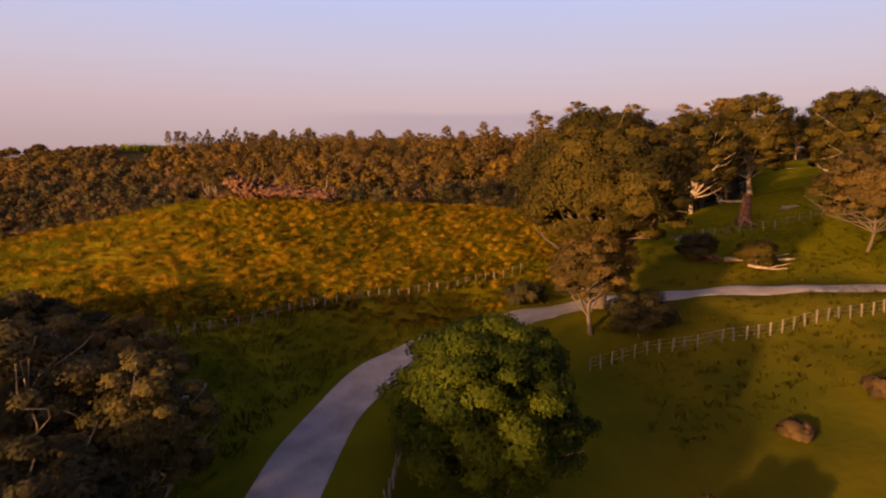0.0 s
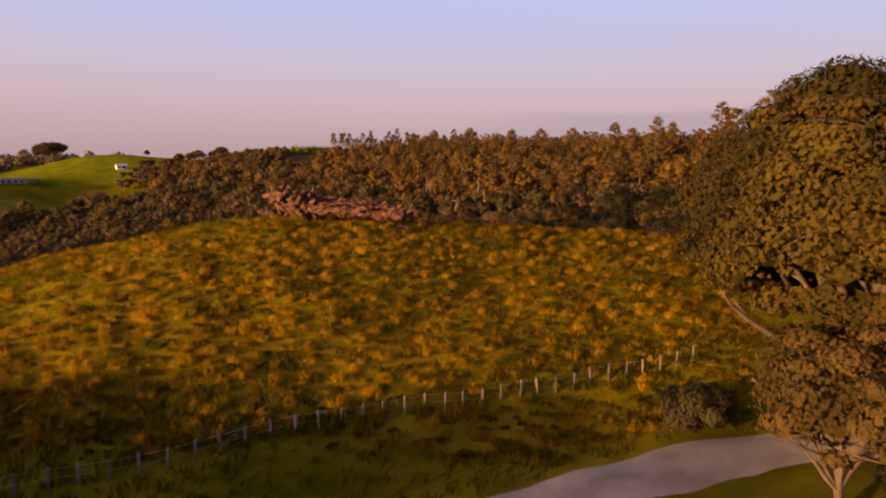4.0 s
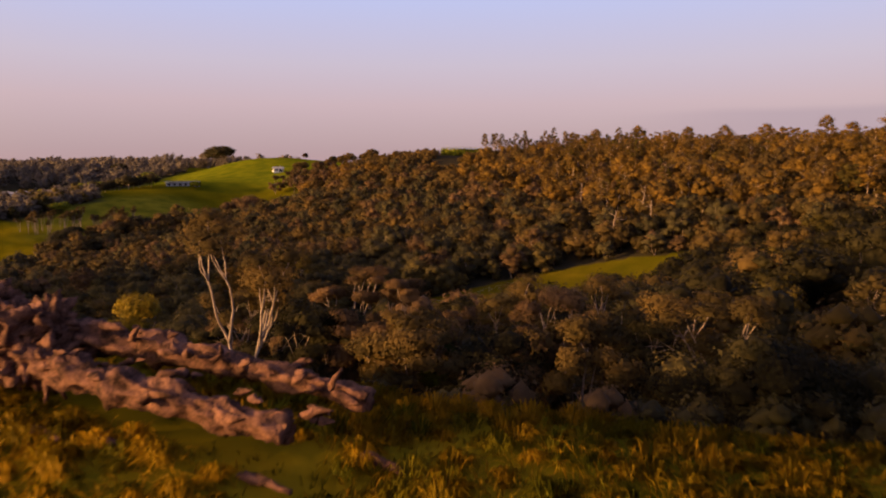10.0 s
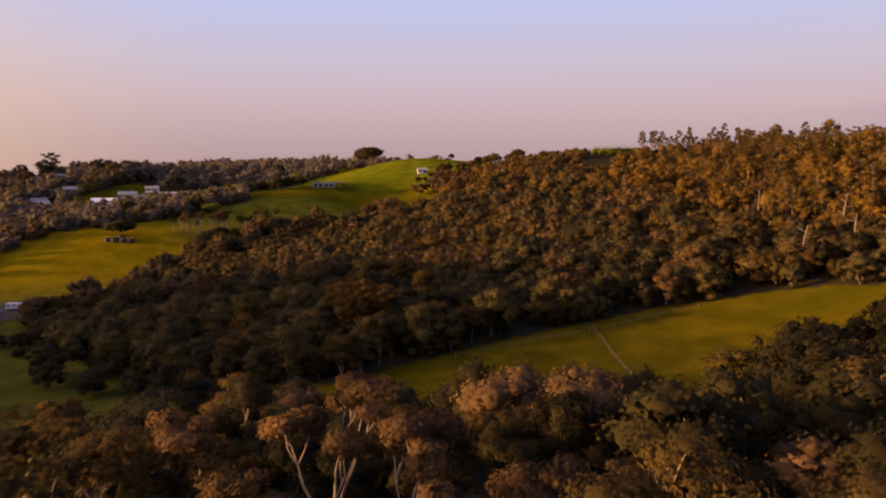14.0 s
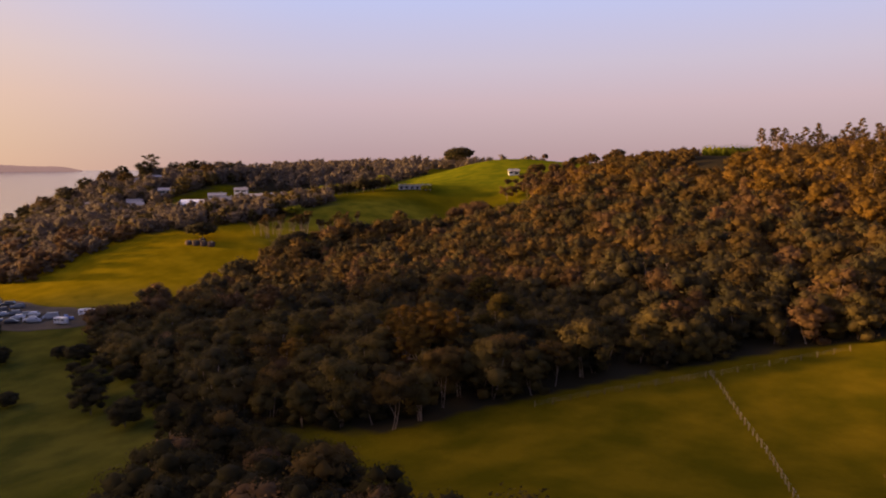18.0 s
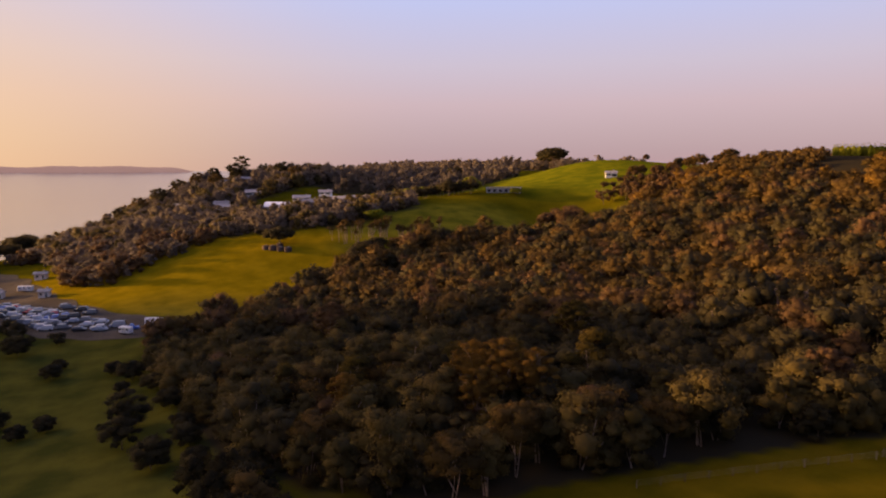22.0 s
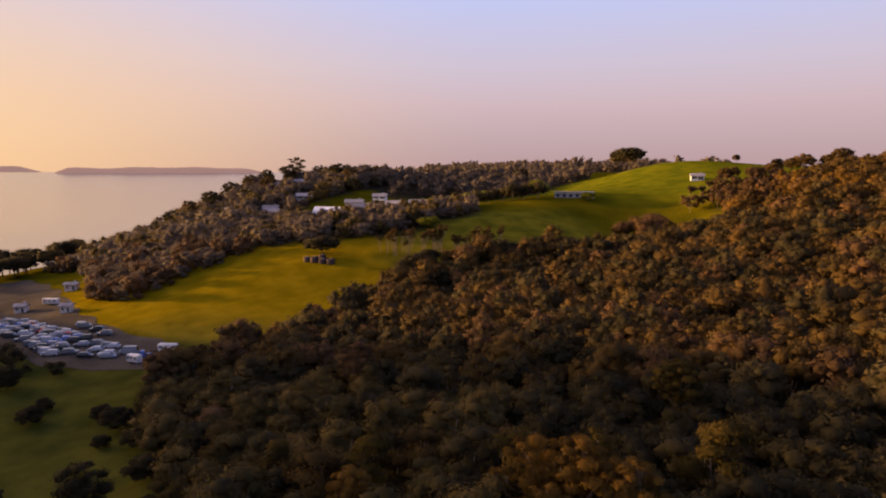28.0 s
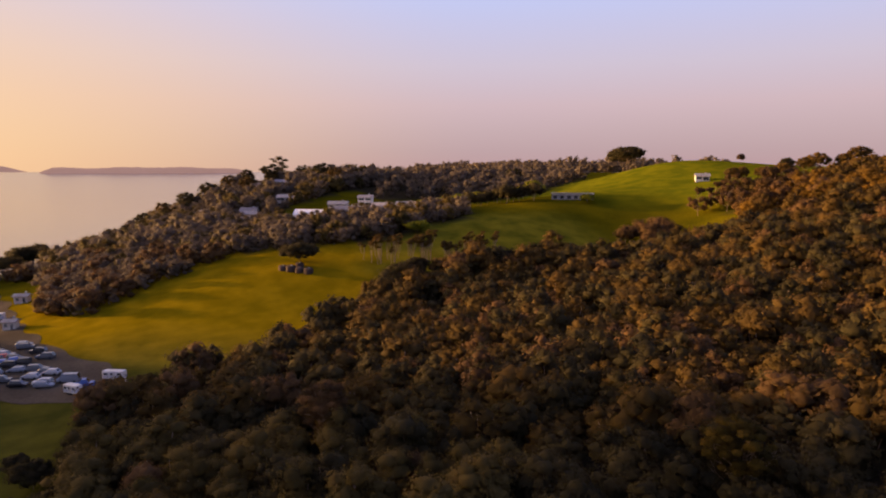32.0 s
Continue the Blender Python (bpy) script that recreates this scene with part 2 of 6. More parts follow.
M_ROAD = material("gravel_road", (0.17, 0.135, 0.11), (0.27, 0.222, 0.185), 0.6, 0.95, 0.3, fine=20, spec=0.03)
M_LOT = material("worn_car_park", (0.052, 0.044, 0.032), (0.10, 0.083, 0.060), 0.08, 1.0, 0.3, fine=20, spec=0.0)
M_POST = material("grey_fence_timber", (0.06, 0.048, 0.038), (0.15, 0.115, 0.09), 3.0, 0.9, 0.2, random_tint=0.4)
M_WIRE = material("fence_wire", (0.25, 0.25, 0.25), (0.4, 0.4, 0.4), 3.0, 0.5, metal=0.8)
M_WHITE = material("white_paint", (0.58, 0.55, 0.49), (0.70, 0.67, 0.61), 0.5, 0.6)
M_TENT = material("white_canvas", (0.74, 0.73, 0.72), (0.84, 0.83, 0.82), 0.3, 0.8)
M_CREAM = material("cream_walls", (0.48, 0.42, 0.34), (0.60, 0.54, 0.45), 0.5, 0.7)
M_GREYWALL = material("grey_walls", (0.25, 0.24, 0.23), (0.36, 0.34, 0.32), 0.5, 0.7)
M_ROOF = material("grey_metal_roof", (0.13, 0.12, 0.115), (0.21, 0.19, 0.18), 0.4, 0.5, 0.1)
M_ROOF_PALE = material("pale_metal_roof", (0.24, 0.215, 0.195), (0.36, 0.32, 0.29), 0.4, 0.6, 0.1)
M_ROOF_RED = material("rust_red_roof", (0.20, 0.08, 0.05), (0.32, 0.14, 0.09), 0.4, 0.6, 0.1)
M_GLASS = material("window_glass", (0.03, 0.035, 0.04), (0.05, 0.055, 0.06), 0.3, 0.08, spec=0.8)
M_TANK = material("green_grey_tank", (0.05, 0.036, 0.03), (0.10, 0.072, 0.058), 0.6, 0.8, random_tint=0.3, spec=0.05)
M_TYRE = material("tyre_rubber", (0.015, 0.015, 0.015), (0.03, 0.03, 0.03), 4.0, 0.8)
CAR_COLOURS = (("white", (0.42, 0.41, 0.40)), ("silver", (0.22, 0.23, 0.25)), ("grey", (0.10, 0.105, 0.115)), ("black", (0.02, 0.02, 0.024)),
               ("blue", (0.06, 0.12, 0.35)), ("red", (0.35, 0.03, 0.03)))
M_CARS = {c: material(c + "_car_paint", tuple(v * 0.9 for v in rgb), rgb, 0.5, 0.25, spec=0.6) for c, rgb in CAR_COLOURS}


def make_sea_material():
    m = material("sea_water", (0.13, 0.105, 0.10), (0.16, 0.13, 0.12), 0.01, 0.15, 0.0, fine=30, spec=0.5)
    n, l = m.node_tree.nodes, m.node_tree.links
    wave, bp = n.new("ShaderNodeTexNoise"), n.new("ShaderNodeBump")
    wave.inputs["Scale"].default_value, wave.inputs["Detail"].default_value = 0.15, 5
    bp.inputs["Strength"].default_value, bp.inputs["Distance"].default_value = 0.12, 0.5
    co = n.new("ShaderNodeTexCoord")
    l.new(co.outputs["Object"], wave.inputs[0])
    l.new(wave.outputs[0], bp.inputs["Height"])
    l.new(bp.outputs[0], n["Principled BSDF"].inputs["Normal"])
    return m


M_SEA = make_sea_material()

# ---- the lie of the land ----
# swells and hollows: centre, radius, height
KNOLL = [(-30, 60, 22, 5.5), (10, 40, 14, -5.4), (10, 120, 14, -4.4), (10, 80, 14, 3.8), (-40, 30, 14, 2.5), (50, 30, 14, -4.5), (-50, 80, 14, 6.0), (50, 120, 14, -2.6), (50, 90, 14, 4.9), (-20, 120, 14, 1.1), (-20, 80, 14, 5.4), (-20, 20, 14, -3.1), (-10, 100, 14, -4.4), (30, 80, 14, -1.9), (20, 20, 14, -3.4), (-50, 20, 14, -7.0), (-40, 90, 14, -2.1), (30, 120, 14, -3.8), (-50, 110, 14, 1.0), (60, 70, 14, -1.9)]
# the crest's far edge and the drop behind it
CREST = [(-34, 72, 6.5, -0.41), (-34, 80, 6.5, -0.17), (-34, 88, 6.5, -0.98), (-34, 96, 6.5, -0.3), (-26, 72, 6.5, 0.56), (-26, 80, 6.5, 0.2), (-26, 88, 6.5, -1.19), (-26, 104, 6.5, 0.24), (-18, 80, 6.5, -0.62), (-18, 88, 6.5, -1.44), (-18, 96, 6.5, 0.43), (-18, 104, 6.5, 0.61), (-10, 72, 6.5, -0.14), (-10, 80, 6.5, 0.71), (-10, 88, 6.5, -0.87), (-10, 96, 6.5, -0.24), (-10, 104, 6.5, 0.38), (-2, 80, 6.5, 0.6), (-2, 88, 6.5, 0.25), (-2, 96, 6.5, -0.15), (6, 72, 6.5, -0.16), (6, 88, 6.5, 0.42), (14, 80, 6.5, 0.49), (14, 88, 6.5, 0.54)]
# the valley floor and its sides, with an unseen southwest hill added for shade
VALLEY = [(-175, 100, 60, -22.5), (-25, 200, 40, -7.1), (-175, -100, 90, 37.2), (-100, 150, 40, -11.2), (-125, 25, 40, -13.4), (200, 0, 40, -4.1), (-250, 150, 40, -4.5), (-250, 50, 40, -1.8), (-175, 0, 40, 10.6), (125, 125, 40, 3.9), (-25, 175, 40, -8.6), (-200, 200, 40, -1.7), (-25, -100, 90, 5.2), (100, 0, 40, -3.7)]
# the wooded ridge
RIDGE = [(-175, 275, 90, -25.0), (-100, 425, 90, 8.4), (-50, 275, 40, -4.1), (200, 425, 90, 5.0), (-175, 350, 40, 4.0), (25, 250, 40, -10.7), (-225, 425, 40, 9.7), (150, 300, 60, 4.8), (-75, 225, 40, -6.9), (0, 500, 40, 1.7), (-175, 575, 90, 2.6), (-250, 275, 40, -2.9), (50, 300, 40, 3.1)]
# the bay and the green slope, with unseen southern hills added for shade
COAST = [(-325, -100, 90, 19.4), (-325, 125, 60, -10.5), (-300, 350, 40, -17.7), (-325, 575, 90, 5.5), (-275, 225, 40, -9.4), (-400, 325, 40, -3.6), (-350, 200, 40, 2.7), (-350, 0, 40, 21.6), (-350, 50, 40, -12.4), (-350, 350, 40, 10.6), (-400, 475, 40, 12.0), (-400, 0, 40, 19.1), (-275, 0, 40, 21.0), (-325, 300, 40, 1.9), (-375, 100, 40, 2.9), (-325, 0, 40, 17.2)]
# the headland and far hills
HEADLAND = [(-700, 425, 140, 13.0), (-775, 200, 90, 2.5), (-550, 275, 90, 35.6), (-625, 125, 90, -18.6), (-850, 425, 90, 18.5), (-1000, 350, 90, -7.6), (-850, 650, 140, 4.4), (-625, -25, 90, 34.9), (-475, 350, 90, -17.2), (-700, 275, 90, -16.7), (-475, 125, 90, -4.7), (-775, -25, 90, -16.7), (-700, 650, 90, -3.4), (-550, 222, 26, 5.0)]

ROAD = [(-11, -30), (-11.5, -8), (-10, 14), (-8, 30), (-5.6, 42), (-2, 47.8), (3, 52.2), (9, 55.6), (16, 58), (27, 59), (40, 58.5), (60, 56), (90, 50)]


def raw_height(x, y):
    x, y = np.asarray(x, float), np.asarray(y, float)
    z = -12 + 62 / (1 + np.exp(-(0.5 * x + 0.86 * y + 40) / 90))
    # the last two are unseen hills, added to cast shade on the valley
    for region in (KNOLL, CREST, VALLEY, RIDGE, COAST, HEADLAND, [(-350, 18, 25, 17), (-240, -56, 25, 20)]):
        for cx, cy, r, h in region:
            z = z + h * np.exp(-((x - cx) ** 2 + (y - cy) ** 2) / (2 * r * r))
    return z


def smooth_line(points, step=1.0):
    """A dense, rounded line through points of the plan."""
    p = np.array(points, float)
    for _ in range(3):
        q = np.empty((2 * len(p) - 2, 2))
        q[0::2], q[1::2] = p[:-1] * 0.75 + p[1:] * 0.25, p[:-1] * 0.25 + p[1:] * 0.75
        p = np.vstack([p[:1], q, p[-1:]])
    s = np.concatenate([[0], np.cumsum(np.hypot(*np.diff(p, axis=0).T))])
    k = np.arange(0, s[-1], step)
    return np.stack([np.interp(k, s, p[:, 0]), np.interp(k, s, p[:, 1])], 1)


ROAD_LINE = smooth_line(ROAD)
ROAD_Z = raw_height(ROAD_LINE[:, 0], ROAD_LINE[:, 1])
ROAD_Z = np.convolve(np.pad(ROAD_Z, 8, mode="edge"), np.ones(17) / 17, "valid")


def height(x, y):
    x, y = np.asarray(x, float), np.asarray(y, float)
    z = raw_height(x, y)
    near = (np.abs(x) < 110) & (y > -50) & (y < 110)
    if near.any():
        xs, ys = np.atleast_1d(x)[np.atleast_1d(near)], np.atleast_1d(y)[np.atleast_1d(near)]
        d = np.full(len(xs), 1e9)
        zr = np.zeros(len(xs))
        for (rx, ry), rz in zip(ROAD_LINE, ROAD_Z):
            e = np.hypot(xs - rx, ys - ry)
            zr = np.where(e < d, rz, zr)
            d = np.minimum(d, e)
        k = np.clip((d - 2.2) / 5.0, 0, 1)
        k = k * k * (3 - 2 * k)
        z = np.atleast_1d(z).copy()
        z[np.atleast_1d(near)] = zr * (1 - k) + z[np.atleast_1d(near)] * k
    # small unevenness
    z = z + 0.18 * np.exp(-((x + 20) / 90) ** 2 - ((y - 60) / 90) ** 2) * np.sin(x * 0.71 + 1.3 * np.sin(y * 0.23)) * np.sin(y * 0.63 + 1.1 * np.sin(x * 0.31))
    return z if np.ndim(x) else float(np.ravel(z)[0])


def mesh_from(name, verts, faces, mat, smooth=False, soft=None):
    """A mesh from arrays: faces all of one size; soft holds a normal and a tone for each vertex."""
    verts, faces = np.asarray(verts, np.float32), np.asarray(faces, np.int32)
    me = bpy.data.meshes.new(name)
    k = faces.shape[1]
    me.vertices.add(len(verts))
    me.vertices.foreach_set("co", verts.ravel())
    me.loops.add(faces.size)
    me.loops.foreach_set("vertex_index", faces.ravel())
    me.polygons.add(len(faces))
    me.polygons.foreach_set("loop_start", np.arange(0, faces.size, k, dtype=np.int32))
    me.update(calc_edges=True)
    if smooth or soft is not None:
        me.polygons.foreach_set("use_smooth", np.ones(len(faces), bool))
    if soft is not None:
        soft = np.asarray(soft, np.float32)
        me.attributes.new("custom_normal", "FLOAT_VECTOR", "POINT").data.foreach_set("vector", np.ascontiguousarray(soft[:, :3]).ravel())
        me.attributes.new("tone", "FLOAT", "POINT").data.foreach_set("value", np.ascontiguousarray(soft[:, 3]))
    me.materials.append(mat)
    return me


def grid_faces(nx, ny):
    i, j = np.meshgrid(np.arange(nx - 1), np.arange(ny - 1), indexing="ij")
    a = (i * ny + j).ravel()
    return np.stack([a, a + ny, a + ny + 1, a + 1], 1)


def spread(*stops):
    """Coordinates with a step that changes from stop to stop: (start, step), ..., (end, 0)."""
    out = []
    for (a, s), (b, _) in zip(stops[:-1], stops[1:]):
        out += list(np.arange(a, b - 1e-6, s))
    return np.array(out + [stops[-1][0]])


def make_ground():
    gx = spread((-4800, 300), (-1200, 40), (-640, 10), (-110, 2), (-50, 1.0), (60, 3), (140, 15), (500, 100), (1500, 400), (4800, 0))
    gy = spread((-4800, 400), (-400, 40), (-60, 4), (-10, 1.5), (20, 1.0), (110, 2), (260, 6), (560, 20), (900, 80), (1500, 300), (4800, 0))
    x, y = np.meshgrid(gx, gy, indexing="ij")
    z = height(x.ravel(), y.ravel())
    far = np.clip((np.hypot(x.ravel() + 200, y.ravel() - 200) - 1100) / 1500, 0, 1)
    z = z - far * 25 * (y.ravel() > 0)
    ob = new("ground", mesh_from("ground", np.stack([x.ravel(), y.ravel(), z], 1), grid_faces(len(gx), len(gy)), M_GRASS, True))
    return tagged(ob, "rolling green and yellow grass pasture on low hills", "ground", kind="structure")


make_ground()


def make_sea():
    gx, gy = spread((-4850, 150), (-350, 0)), spread((-4850, 150), (4850, 0))
    x, y = np.meshgrid(gx, gy, indexing="ij")
    d = np.hypot(x + 92, y - 153)
    z = np.clip((d - 1100) / 2150, 0, 1.0) ** 2 * 46
    ob = new("water", mesh_from("water", np.stack([x.ravel(), y.ravel(), z.ravel()], 1), grid_faces(len(gx), len(gy)), M_SEA, True))
    tagged(ob, "calm pale sea at dusk reaching the horizon", "sea", kind="structure")


make_sea()

# ---- trees ----
GOLD = (1 + 5 ** 0.5) / 2
CORE_V = np.array([(-1, GOLD, 0), (1, GOLD, 0), (-1, -GOLD, 0), (1, -GOLD, 0), (0, -1, GOLD), (0, 1, GOLD), (0, -1, -GOLD), (0, 1, -GOLD), (GOLD, 0, -1), (GOLD, 0, 1), (-GOLD, 0, -1), (-GOLD, 0, 1)]) / math.hypot(1, GOLD)
EIGHT_V = np.array([(1, 0, 0), (0, 1, 0), (-1, 0, 0), (0, -1, 0), (0, 0, 1), (0, 0, -1)], float)
EIGHT_F = np.array([(0, 1, 4), (1, 2, 4), (2, 3, 4), (3, 0, 4), (1, 0, 5), (2, 1, 5), (3, 2, 5), (0, 3, 5)])
CORE_F = np.array([(0, 11, 5), (0, 5, 1), (0, 1, 7), (0, 7, 10), (0, 10, 11), (1, 5, 9), (5, 11, 4), (11, 10, 2), (10, 7, 6), (7, 1, 8), (3, 9, 4), (3, 4, 2), (3, 2, 6), (3, 6, 8), (3, 8, 9), (4, 9, 5), (2, 4, 11), (6, 2, 10), (8, 6, 7), (9, 8, 1)])


def unit(v):
    return v / (np.linalg.norm(v, axis=-1, keepdims=True) + 1e-9)


def leaf_spray(rng, clumps, per, size, core=0.70, down=-0.35):
    """Small leaf sprays on the skins of many clumps (x, y, z, rx, ry, rz), with a dense heart in each."""
    V, F, N, n = [], [], [], 0
    C = np.array(clumps, float)
    area = C[:, 3] * (C[:, 4] + C[:, 5])
    mid = C[:, :3].mean(0) - (0, 0, 0.25 * np.ptp(C[:, 2]) + 0.1)
    for i, (x, y, z, rx, ry, rz) in enumerate(C):
        m = max(6, int(per * area[i] / area.mean()))
        d = unit(rng.normal(size=(m, 3)))
        d[:, 2] = np.where(d[:, 2] < down, -d[:, 2] * 0.6, d[:, 2])
        d = unit(d)
        # ragged skin: the clump swells and sinks, and a few sprays stick out
        ph = rng.uniform(0, 6.283, 3)
        ripple = 1 + 0.13 * np.sin(d[:, 0] * 5 + ph[0]) * np.sin(d[:, 1] * 5 + ph[1]) + 0.08 * np.sin(d[:, 2] * 9 + ph[2])
        c = C[i, :3] + d * (rx, ry, rz) * (ripple * (rng.uniform(0.66, 1.10, m) + 0.16 * rng.uniform(0, 1, m) ** 6))[:, None]
        q = ((c[:, None] - C[None, :, :3]) / C[None, :, 3:]) ** 2
        q = q.sum(2)
        q[:, i] = 9
        keep = q.min(1) > 0.62
        c, d = c[keep], d[keep]
        m = len(c)
        out = unit(c - mid)
        nrm = unit(d + 0.4 * out + rng.normal(0, 0.35, (m, 3)))
        u = unit(np.cross(nrm, rng.normal(size=(m, 3))))
        v = np.cross(nrm, u)
        s = size * rng.uniform(0.55, 1.4, (m, 1))
        V.append(np.stack([c - u * s * 0.62 - v * s * 0.25, c + u * s * 0.62 - v * s * 0.2 + nrm * s * 0.15, c + v * s * 0.62 - nrm * s * 0.1], 1).reshape(-1, 3))
        soft = unit(0.62 * d + 0.38 * out + rng.normal(0, 0.14, (m, 3)) + 0.1 * nrm)
        tone = rng.uniform(0, 1)
        N.append(np.repeat(np.column_stack([soft, np.full(m, tone)]), 3, axis=0))
        F.append(n + np.arange(3 * m).reshape(-1, 3))
        n += 3 * m
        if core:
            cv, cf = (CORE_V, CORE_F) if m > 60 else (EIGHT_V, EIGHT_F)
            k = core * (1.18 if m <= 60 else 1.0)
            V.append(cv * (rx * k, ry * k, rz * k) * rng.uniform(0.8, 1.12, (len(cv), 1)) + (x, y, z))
            # hearts take a lower tone: the clump's inner shade put into its colour
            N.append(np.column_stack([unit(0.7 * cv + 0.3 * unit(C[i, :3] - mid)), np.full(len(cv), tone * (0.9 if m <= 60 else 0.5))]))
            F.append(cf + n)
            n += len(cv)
    return np.concatenate(V), np.concatenate(F), np.concatenate(N)


def billows(rng, tall, wide, crown_from, lumps):
    """Uneven clumps of a bush crown: broad in the middle, lopsided, with a broken top."""
    z0, dz = tall * crown_from, tall * (1 - crown_from)
    ph, lop = rng.uniform(0, 6.283), rng.uniform(0.1, 0.3)
    cl = [(rng.normal(0, wide * 0.05), rng.normal(0, wide * 0.05), z0 + dz * 0.42, wide * 0.30, wide * 0.28, dz * 0.36)]
    for i in range(lumps):
        a = i * 2.4 + rng.uniform(-0.6, 0.6)
        h = ((i + 0.5) / lumps) ** 0.8 * 0.92 + rng.uniform(-0.08, 0.08)
        reach = math.sin(math.pi * min(0.96, max(0.12, 0.24 + 0.68 * h))) ** 0.7 * (1 + lop * math.sin(a + ph))
        r = wide * rng.uniform(0.13, 0.25)
        rr = max(0.0, wide * 0.5 * reach - r * 0.75) * rng.uniform(0.8, 1.1)
        cl.append((rr * math.cos(a), rr * math.sin(a), z0 + dz * h * 0.88, r, r * rng.uniform(0.8, 1.2), r * rng.uniform(0.6, 0.95)))
    return cl


def round_tree(rng, tall, wide, leaves, size, crown_from=0.3, stems=2, lumps=8):
    """A bush tree with a soft-lumped dome and a few plain stems."""
    wood = []
    for _ in range(stems):
        tip = (rng.normal(0, wide * 0.1), rng.normal(0, wide * 0.1), tall * 0.7)
        wood.append(tube(bent(rng, (rng.uniform(-0.3, 0.3), rng.uniform(-0.3, 0.3), -0.4), tip, tall * 0.04, 4), np.linspace(tall * 0.013, tall * 0.006, 4), 4))
    cl = billows(rng, tall, wide, crown_from, lumps + 4)
    return join(wood), leaf_spray(rng, cl, leaves * 1.5 / len(cl), size)


def tube(path, radii, sides=6):
    """A tapered round bar along a path."""
    p, r = np.array(path, float), np.array(radii, float)
    t = unit(np.gradient(p, axis=0))
    a = unit(np.cross(t, np.where(np.abs(t[:, :1]) < 0.9, [[1.0, 0, 0]], [[0, 1.0, 0]])))
    b = np.cross(t, a)
    w = np.arange(sides) * 2 * math.pi / sides
    ring = p[:, None] + r[:, None, None] * (a[:, None] * np.cos(w)[None, :, None] + b[:, None] * np.sin(w)[None, :, None])
    F = []
    for i in range(len(p) - 1):
        for j in range(sides):
            q = [i * sides + j, i * sides + (j + 1) % sides, (i + 1) * sides + (j + 1) % sides, (i + 1) * sides + j]
            F += [(q[0], q[1], q[2]), (q[0], q[2], q[3])]
    k = (len(p) - 1) * sides
    F += [(k, k + j, k + j + 1) for j in range(1, sides - 1)]
    return ring.reshape(-1, 3), np.array(F)


def join(parts):
    V, F, n = [], [], 0
    for p in parts:
        V.append(p[0])
        F.append(np.asarray(p[1]) + n)
        n += len(p[0])
    if len(parts[0]) > 2:
        return np.concatenate(V), np.concatenate(F), np.concatenate([p[2] for p in parts])
    return np.concatenate(V), np.concatenate(F)


def bent(rng, a, b, bend, steps=5):
    a, b = np.array(a, float), np.array(b, float)
    off = rng.normal(0, bend, 3) * (1, 1, 0.4)
    k = np.linspace(0, 1, steps)[:, None]
    return a + (b - a) * k + off * np.sin(k * math.pi) + rng.normal(0, bend * 0.12, (steps, 3)) * np.sin(k * math.pi)


def tree_arrays(rng, tall, wide, clumps, per, size, crown_from=0.45, flat=0.6, stems=1, girth=0.02, cone=0.0, clump_r=0.3, limb_sides=5, limbs=6, lean=0.05, bend=0.035):
    """Trunk with limbs and a lumpy crown. tall and wide in metres; cone narrows the crown upwards."""
    cl = []
    zc, zr = tall * (1 + crown_from) / 2, tall * (1 - crown_from) / 2
    for i in range(clumps):
        a = i * 2.4 + rng.uniform(-0.5, 0.5)
        h = (i + 0.5) / clumps * 2 - 1 if cone else rng.uniform(-0.75, 0.95)
        reach = math.sqrt(max(0.05, 1 - h * h)) if not cone else max(0.12, 1 - cone * (h + 1) / 2)
        rr = wide * 0.5 * reach * rng.uniform(0.55, 0.95)
        r = wide * clump_r * rng.uniform(0.7, 1.25) * (1 - 0.4 * cone * (h + 1) / 2)
        cl.append((rr * math.cos(a), rr * math.sin(a), zc + h * zr * 0.8, r, r * rng.uniform(0.8, 1.15), r * flat))
    cl.append((0, 0, zc + zr * 0.55, wide * clump_r, wide * clump_r, wide * clump_r * flat))
    wood = []
    top = np.array((0, 0, zc + zr * 0.4))
    for s in range(stems):
        foot = (0, 0, -0.4) if stems == 1 else (rng.uniform(-0.4, 0.4), rng.uniform(-0.4, 0.4), -0.4)
        tip = top + rng.normal(0, wide * (0.02 if stems == 1 else 0.16), 3) * (1, 1, 0.3) + (rng.normal(0, lean * tall), rng.normal(0, lean * tall), 0)
        p = bent(rng, foot, tip, tall * bend, 5 if bend < 0.05 else 8)
        r0 = tall * girth * (1 if stems == 1 else 0.65)
        wood.append(tube(p, np.linspace(r0, r0 * 0.25, len(p)), 7 if limb_sides > 4 else 5))
        for _ in range(limbs // stems):
            c = cl[rng.integers(len(cl))]
            k = rng.integers(1 if bend < 0.05 else len(p) // 2, len(p) - 1)
            wood.append(tube(bent(rng, p[k], (c[0], c[1], c[2] - c[5] * 0.2), tall * 0.04, 4), np.linspace(r0 * (0.45 if bend < 0.05 else 0.32), r0 * 0.1, 4), limb_sides))
    return join(wood), leaf_spray(rng, cl, per, size)


RNG = np.random.default_rng(7)


def bushy(rng, tall, wide, per=60, size=0.5, clumps=8):
    return tree_arrays(rng, tall, wide, clumps, per, size, crown_from=0.2, flat=0.85, stems=1, girth=0.022, clump_r=0.3)


